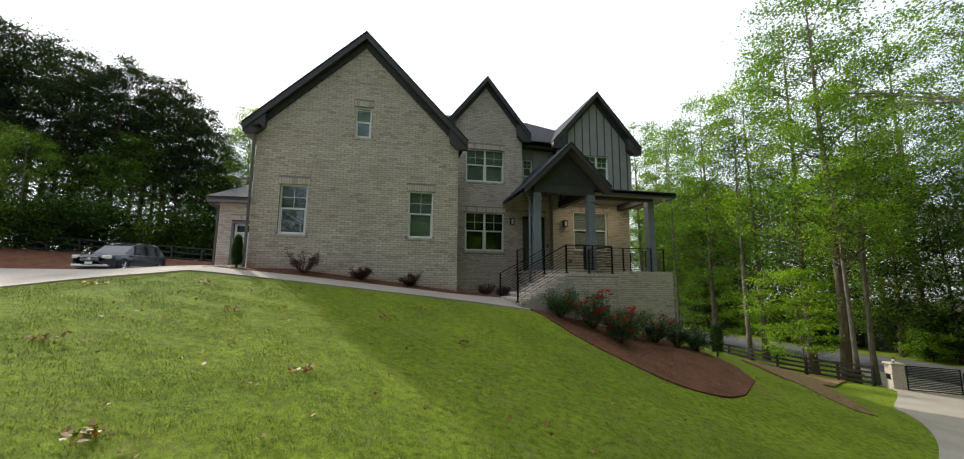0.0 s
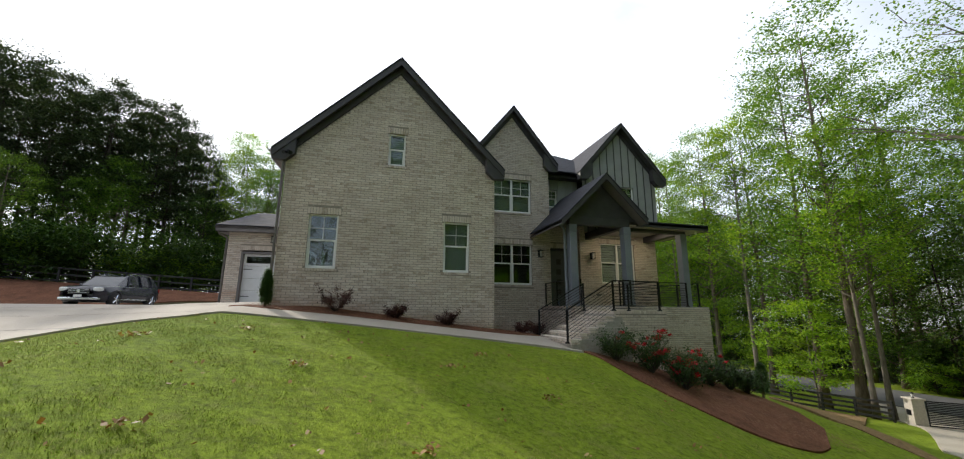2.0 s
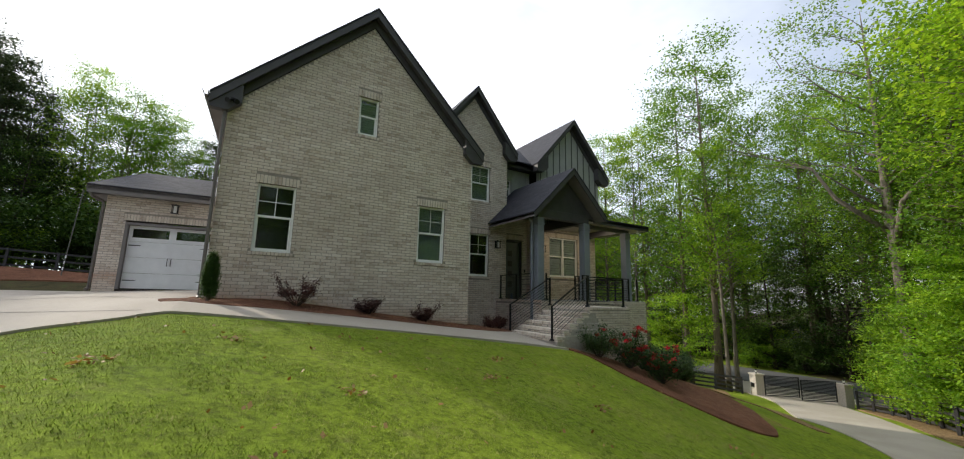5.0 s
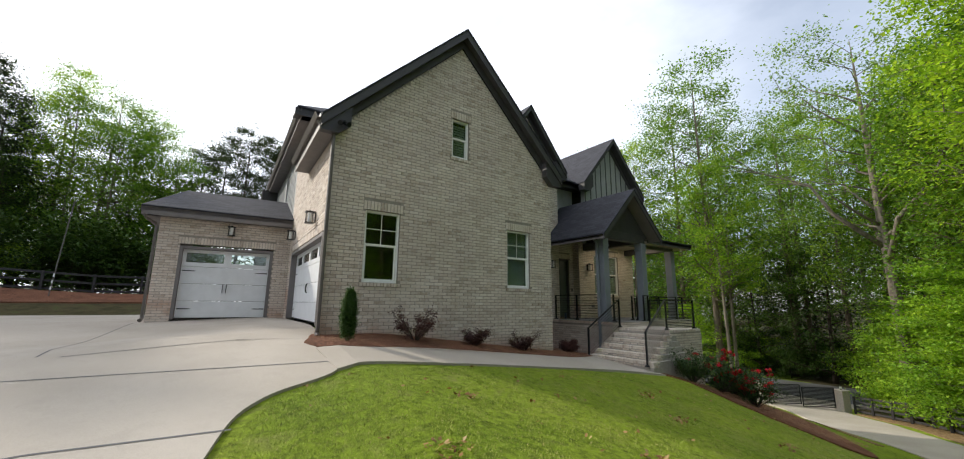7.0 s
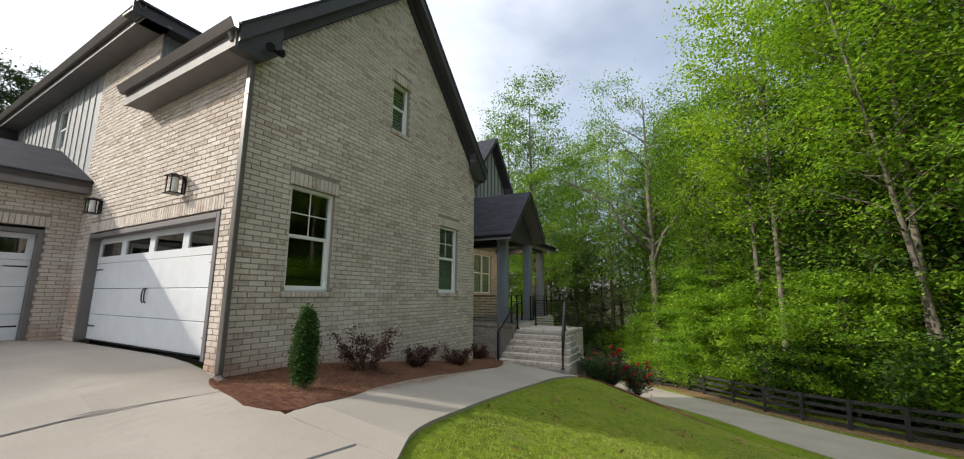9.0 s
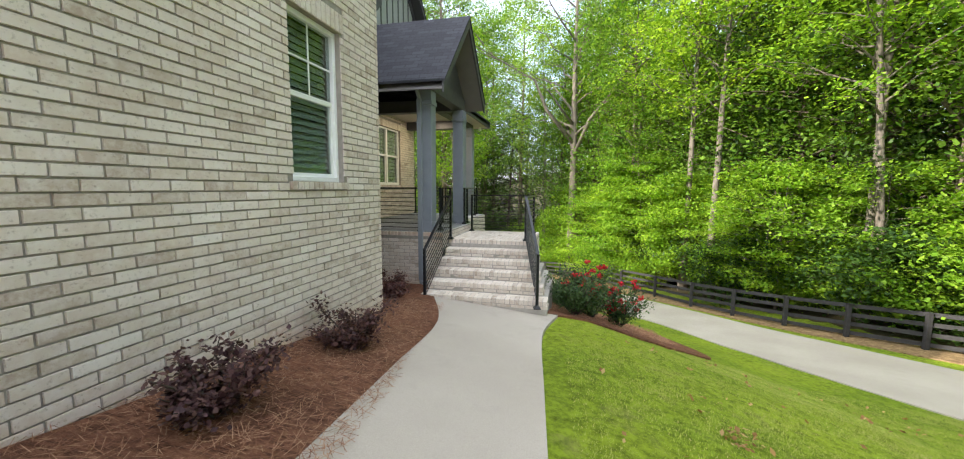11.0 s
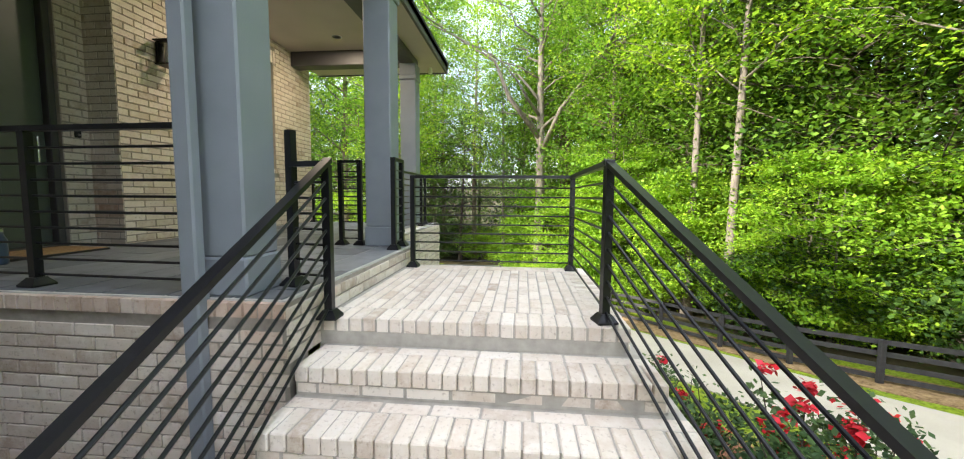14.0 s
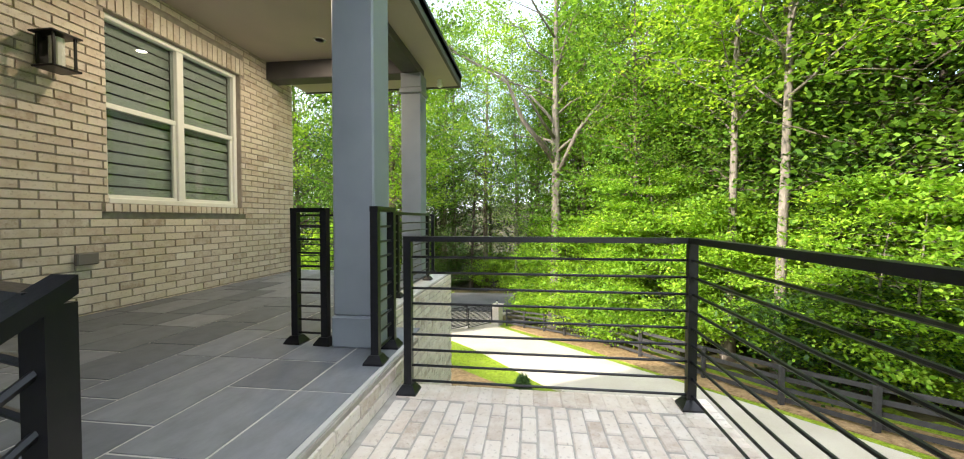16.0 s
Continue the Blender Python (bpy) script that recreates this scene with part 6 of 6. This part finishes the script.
# ---- parked car ----
def suv(m):
    car = thing("parked_car", "dark blue estate car parked on the driveway", "car", m)
    # stations along the length (front is -y): y, half width, sill, belt
    st = ((-2.38, 0.62, 0.42, 0.78), (-2.28, 0.80, 0.30, 0.92), (-1.95, 0.92, 0.24, 1.00), (-1.2, 0.96, 0.24, 1.06), (0.0, 0.97, 0.25, 1.08), (1.2, 0.97, 0.25, 1.10), (1.95, 0.94, 0.26, 1.12), (2.28, 0.86, 0.32, 1.08), (2.38, 0.72, 0.45, 0.98))
    g = Geo()
    k = 10
    for y, w, s, b in st:
        ring = [(-w * 0.86, s), (-w, s + 0.15), (-w * 1.0, (s + b) / 2), (-w * 0.97, b - 0.08), (-w * 0.88, b)]
        ring += [(-x, z) for x, z in reversed(ring)]
        g.v += [(x, y, z) for x, z in ring]
    for i in range(len(st) - 1):
        for j in range(k):
            a, b = i * k + j, i * k + (j + 1) % k
            g.f.append((a, b, b + k, a + k))
    g.f += [tuple(range(k)), tuple(range(len(st) * k - 1, (len(st) - 1) * k - 1, -1))]
    bodyp = part("body", g, CARPAINT, car, smooth=True)
    gh = ((-1.15, 0.82, 1.05, 1.07), (-0.45, 0.76, 1.07, 1.56), (0.2, 0.74, 1.08, 1.68), (1.2, 0.73, 1.10, 1.69), (1.9, 0.72, 1.10, 1.58), (2.25, 0.76, 1.06, 1.12))
    g, roofg = Geo(), Geo()
    for y, w, b, t in gh:
        g.v += [(-w - 0.10, y, b - 0.03), (-w * 0.9, y, t), (w * 0.9, y, t), (w + 0.10, y, b - 0.03)]
        roofg.v += [(-w * 0.92, y, t - 0.03), (-w * 0.86, y, t + 0.02), (w * 0.86, y, t + 0.02), (w * 0.92, y, t - 0.03)]
    for i in range(len(gh) - 1):
        for j in range(3):
            g.f.append((i * 4 + j, i * 4 + j + 1, i * 4 + j + 5, i * 4 + j + 4))
            if 1 <= i <= 3:
                roofg.f.append((i * 4 + j, i * 4 + j + 1, i * 4 + j + 5, i * 4 + j + 4))
    part("glasshouse", g, plain("dark_glass", (0.02, 0.024, 0.028), 0.06, spec=0.8, vary=0.05), car, "dark tinted glass")
    part("roof_panel", roofg, CARPAINT, car)
    for s in (-1, 1):
        for y in (-0.42, 0.55, 1.45):
            part("pillar", Geo().tube([(s * 0.88, y + (-0.1 if y < 0 else 0.02), 1.06), (s * 0.70, y + (0.12 if y < 0 else 0), 1.66 if y > 0 else 1.58)], 0.035, 6), CARPAINT, car)
        part("roof_rail", Geo().tube([(s * 0.66, -0.2, 1.66), (s * 0.66, 0.3, 1.735), (s * 0.66, 1.3, 1.74), (s * 0.66, 1.8, 1.64)], 0.016, 6), CHROME, car, "bright roof rail")
        part("side_strip", Geo().cbox(s * 0.965 - 0.012, s * 0.965 + 0.012, -1.1, 1.1, 0.36, 0.42, 0.004), CHROME, car)
        part("wing_mirror", Geo().cbox(s * 1.07 - 0.09, s * 1.07 + 0.09, -0.72, -0.58, 1.04, 1.18, 0.03), CARPAINT, car)
        part("headlight", Geo().cbox(s * 0.66 - 0.17, s * 0.66 + 0.17, -2.37, -2.12, 0.74, 0.92, 0.04), LIGHTGLASS, car, "clear headlight")
        part("tail_light", Geo().cbox(s * 0.76 - 0.09, s * 0.76 + 0.09, 2.2, 2.36, 0.84, 1.08, 0.03), plain("red_lens", (0.25, 0.01, 0.01), 0.2), car, "red tail light")
        for y in (-1.45, 1.45):
            wh = part("wheel", Geo().tube([(s * 0.74, y, 0.36), (s * 0.78, y, 0.36), (s * 0.95, y, 0.36), (s * 0.985, y, 0.36)], [0.33, 0.365, 0.365, 0.33], 22), RUBBER, car, "black tyre", smooth=True)
            rim = Geo().tube([(s * 0.95, y, 0.36), (s * 0.99, y, 0.36)], [0.07, 0.06], 10)
            for q in range(5):
                a = q * 2 * math.pi / 5
                rim.tube([(s * 0.985, y, 0.36), (s * 0.99, y + 0.25 * math.cos(a), 0.36 + 0.25 * math.sin(a))], [0.045, 0.03], 5)
            rim.tube([(s * 0.96, y + 0.255 * math.cos(a), 0.36 + 0.255 * math.sin(a)) for a in [i * math.pi / 10 for i in range(21)]], 0.02, 5, cap=False)
            part("rim", rim, CHROME, wh, "five-spoke bright rim")
            part("wheel_arch", Geo().tube([(s * 0.955, y + 0.43 * math.cos(a), 0.36 + 0.43 * math.sin(a)) for a in [i * math.pi / 12 for i in range(13)]], 0.035, 6), RUBBER, car)
    part("grille", Geo().cbox(-0.42, 0.42, -2.415, -2.33, 0.60, 0.86, 0.02), IRON, car, "dark grille")
    for z in (0.66, 0.74, 0.81):
        part("grille_bar", Geo().cbox(-0.40, 0.40, -2.425, -2.41, z, z + 0.018, 0.003), CHROME, car)
    part("badge", Geo().lathe([(0.075, -0.006), (0.075, 0.006)], 0, 0, 16), CHROME, car).matrix_basis = pose(0, -2.43, 0.74, 90, 0, 0)
    part("bumper", Geo().cbox(-0.80, 0.80, -2.42, -2.2, 0.34, 0.46, 0.03), CHROME, car, "bright lower bumper strip")
    part("number_plate", Geo().cbox(-0.16, 0.16, -2.435, -2.42, 0.47, 0.58, 0.004), VINYL, car)
    return car


suv(pose(-10.0, 12.1, ground(-10.0, 12.1) + 0.035, 0, 0, -3))

# ---- small fittings ----
fl = thing("flood_light", "dark twin-head security floodlight under the eave", "floodlight", pose(0.26, -0.27, 4.50))
part("base", Geo().lathe([(0.06, -0.02), (0.06, 0.03)], 0, 0, 12), IRON, fl)
for s in (-1, 1):
    part("lamp_head", Geo().tube([(0, 0, -0.03), (s * 0.06, -0.05, -0.06), (s * 0.10, -0.13, -0.09)], [0.015, 0.035, 0.06], 10), IRON, fl)
ol = thing("socket_cover", "grey weatherproof socket cover on the brick", "socket", pose(12.95, PWY - 0.012, 0.42))
part("cover", Geo().cbox(-0.09, 0.09, -0.05, 0.0, -0.05, 0.06, 0.008), SOFFIT, ol)
db = thing("doorbell", "small dark doorbell camera beside the door", "doorbell", pose(11.98, DOORY - 0.012, 1.15))
part("case", Geo().cbox(-0.03, 0.03, -0.03, 0.0, -0.07, 0.07, 0.008), IRON, db)
part("button", Geo().lathe([(0.014, 0), (0.014, 0.004)], 0, 0, 12), CHROME, db).matrix_basis = pose(0, -0.03, -0.04, 90, 0, 0)
cmra = thing("eave_camera", "small white camera under the porch eave", "camera", pose(16.2, 0.75, 3.07))
part("mount", Geo().lathe([(0.035, -0.06), (0.035, 0.0)], 0, 0, 10), VINYL, cmra)
part("lens_ball", Geo().lathe([(0.01, -0.13), (0.045, -0.11), (0.05, -0.085), (0.04, -0.06)], 0, 0, 12), VINYL, cmra)
MAT = plain("coir_mat", (0.27, 0.17, 0.08), 0.95, vary=0.3, scale=30, bump=0.6)
dm = thing("doormat", "tan coir doormat in front of the dark door", "doormat", pose(11.2, 3.36, PZ))
part("mat", Geo().cbox(-0.5, 0.5, -0.27, 0.27, 0.002, 0.025, 0.006), MAT, dm)
part("border", Geo().box(-0.5, 0.5, -0.285, -0.27, 0.0, 0.02).box(-0.5, 0.5, 0.27, 0.285, 0.0, 0.02), RUBBER, dm)
BLUE = plain("blue_bottle_paint", (0.05, 0.075, 0.13), 0.35)
wb = thing("water_bottle", "dark blue drinking bottle standing on the porch floor", "bottle", pose(10.78, 3.0, PZ))
part("bottle", Geo().lathe([(0.045, 0.0), (0.05, 0.02), (0.05, 0.2), (0.03, 0.24), (0.03, 0.26)], 0, 0, 14), BLUE, wb, smooth=True)
part("cap", Geo().lathe([(0.032, 0.26), (0.032, 0.29)], 0, 0, 12), CHROME, wb)
pl = thing("guy_pole", "thin grey leaning marker pole behind the garage", "pole", pose(-9.6, 26.5, ground(-9.6, 26.5)))
part("pole", Geo().tube([(0, 0, -0.2), (0.3, 0, 6.0)], 0.032, 8), GUTTER, pl)
for i in range(3):
    part("marker_band", Geo().tube([(0.02 + 0.02 * i, 0, 0.4 + 0.4 * i), (0.03 + 0.02 * i, 0, 0.6 + 0.4 * i)], 0.04, 8), VINYL, pl)

# ---- driveway joints ----
def joint(a, b, n=40):
    g = Geo()
    A, B = Vector((*a, 0)), Vector((*b, 0))
    d = (B - A).normalized()
    s = Vector((-d.y, d.x, 0)) * 0.014
    for i in range(n + 1):
        p = A.lerp(B, i / n)
        for q in (p - s, p + s):
            g.v.append((q.x, q.y, ground(q.x, q.y) + 0.0395))
    g.f = [(2 * i, 2 * i + 1, 2 * i + 3, 2 * i + 2) for i in range(n)]
    return part("saw_cut", g, ASPHALT, drive)


for a, b in (((-14, -1.2), (-3.85, -1.75)), ((-3.85, -1.75), (-0.36, -2.95)), ((-3.5, -0.64), (-0.12, -0.66)), ((-2.9, -4.35), (-1.6, -4.7)), ((-14, -4.0), (-2.9, -4.35)), ((-3.4, 6.0), (-3.8, -1.0)), ((-3.8, -1.0), (-4.4, -14)), ((-8, -14), (-7.6, 21)), ((-14, 7.5), (-4, 7.5)), ((-14, 14), (0.3, 14))):
    joint(a, b)

# ---- grass, leaves, straw ----
rs = np.random.RandomState(4)


def scatter_ok(x, y):
    """On the lawn: right of the drive and below the walk."""
    if y > -2.6 or y < -15.5 or x > 13:
        return False
    edge_x = -1.28 - 0.47 * (-4 - y) if y < -4 else -1.28 + 1.5 * (y + 4)
    if x < max(edge_x, -2.4) + 0.08:
        return False
    walk_y = -3.35 + 0.32 * max(0.0, min(x + 0.4, 2.8)) * 0.7 + 0.05 * max(0, min(x - 2.4, 5))
    if y > walk_y - 0.12:
        return False
    return not (x > 8.7 and y > -5.6 + 0.1 * x)


N = 430000
bx, by = rs.uniform(-2.4, 11, N), -2.6 - 12.9 * rs.random_sample(N)
V, F = [], []
verts = np.empty((N * 3, 3))
cnt = 0
hts, angs = rs.uniform(0.010, 0.028, N), rs.uniform(0, 6.28, N)
for i in range(N):
    x, y = bx[i], by[i]
    if not scatter_ok(x, y):
        continue
    z = ground(x, y) + (0.02 * noise.noise((x * 1.7, y * 1.7, 0)) if x > 0 and y < -3 else 0) - 0.004
    c, s = math.cos(angs[i]), math.sin(angs[i])
    w = 0.0034
    verts[cnt] = (x - s * w, y + c * w, z)
    verts[cnt + 1] = (x + s * w, y - c * w, z)
    verts[cnt + 2] = (x + c * hts[i] * 0.7, y + s * hts[i] * 0.7, z + hts[i])
    cnt += 3
me = bpy.data.meshes.new("grass")
me.from_pydata(verts[:cnt].tolist(), [], np.arange(cnt).reshape(-1, 3).tolist())
me.materials.append(BLADE)
tagged(new("grass", me), "short mown green grass blades", "grass", kind="stuff")


def leaves_at(name, spots, per, spread, size, mat, label, lift=0.02):
    rnd_ = random.Random(len(spots))
    c = [(x, y, ground(x, y) + lift, 1.0) for x, y in spots]
    P = leaf_cloud(rnd_, c, per, spread, size, 0.12)
    ob = new(name, leaf_mesh(name, P, mat))
    return tagged(ob, label, "leaves", kind="stuff")


spots = []
while len(spots) < 260:
    x, y = rs.uniform(-2, 10), rs.uniform(-14, -3)
    if scatter_ok(x, y):
        spots.append((x, y))
leaves_at("fallen_leaves", spots, 2, 0.05, 0.06, DRYLEAF, "scattered dry brown leaves on the lawn", 0.045)
for i, (x, y) in enumerate(((3.75, -8.6), (1.2, -8.9), (2.7, -10.6), (5.4, -4.1), (0.9, -4.6), (4.6, -5.2), (-0.2, -6.0), (6.2, -6.1), (2.1, -6.4))):
    P = leaf_cloud(random.Random(80 + i), [(0, 0, 0.05, 1.0)], 34, 0.16, 0.06, DRYLEAF and 0.25)
    o = new("leaf_pile", leaf_mesh("leaf_pile", P, DRYLEAF))
    o.matrix_basis = pose(x, y, ground(x, y) - 0.01)
    tagged(o, "small heap of dry brown leaves on grass", "leaf pile", "leaf piles", "stuff")


def straw(name, test, n, box, lift, label):
    """Loose pine needles lying on a bed."""
    g = Geo()
    r = random.Random(n)
    made = 0
    while made < n:
        x, y = r.uniform(box[0], box[1]), r.uniform(box[2], box[3])
        if not test(x, y):
            continue
        a, l = r.uniform(0, 6.28), r.uniform(0.06, 0.16)
        z = ground(x, y) + lift + r.uniform(0, 0.03)
        c, s = math.cos(a) * l / 2, math.sin(a) * l / 2
        w = 0.0022
        t = r.uniform(-0.015, 0.025)
        g.add([(x - c - s * w / l * 2, y - s + c * w / l * 2, z), (x - c + s * w / l * 2, y - s - c * w / l * 2, z), (x + c + s * w / l, y + s - c * w / l, z + t), (x + c - s * w / l, y + s + c * w / l, z + t)], [(0, 1, 2, 3)])
        made += 1
    m_ = Mat("straw_needle", rough=0.8, spec=0.2)
    m_.color(m_.ramp(m_.island(), (0.0, (0.12, 0.05, 0.03)), (0.5, (0.27, 0.13, 0.075)), (1.0, (0.42, 0.25, 0.15))))
    return tagged(part(name, g, m_.m), label, "pine straw", kind="stuff")


straw("pine_straw_bed", lambda x, y: y < -0.03 and y > -2.2 + 0.2 * x - 0.013 * x * x * 0 and y > -1.95 + 0.1 * x, 9000, (0.0, 8.0, -2.2, 0.0), 0.05, "loose reddish pine straw along the wall")
straw("pine_straw_slope", lambda x, y: y > -3.3 - 0.9 * (x - 9.5) and y < -1.9 and y > -5.2, 7000, (9.3, 15.0, -5.2, -1.9), 0.04, "loose reddish pine straw on the slope")


# ---- brick pieces of the steps and landing ----
rnd = random.Random(9)
for parent, w, d, h, x, y, z, rz in pieces:
    b = new("brick", brick_mesh(round(w, 2), round(d, 3), round(h, 3)))
    b.parent = parent
    b.matrix_basis = pose(x + rnd.uniform(-0.002, 0.002), y + rnd.uniform(-0.0015, 0.0015), z + rnd.uniform(-0.003, 0.001), rnd.uniform(-0.5, 0.5), rnd.uniform(-0.5, 0.5), rz + rnd.uniform(-0.5, 0.5))
WALL_MESHES = {}
for wall, x, z, w, p in wall_pieces:
    if w not in WALL_MESHES:
        WALL_MESHES[w] = Geo().cbox(-w / 2, w / 2, -0.006, 0.012, -0.0345, 0.0345, 0.003).mesh("brick", BRICK_PIECE)
    b = new("brick", WALL_MESHES[w])
    b.parent = wall
    b.matrix_basis = pose(x, 0.0, z, rnd.uniform(-0.4, 0.4), rnd.uniform(-0.3, 0.3), rnd.uniform(-0.4, 0.4))
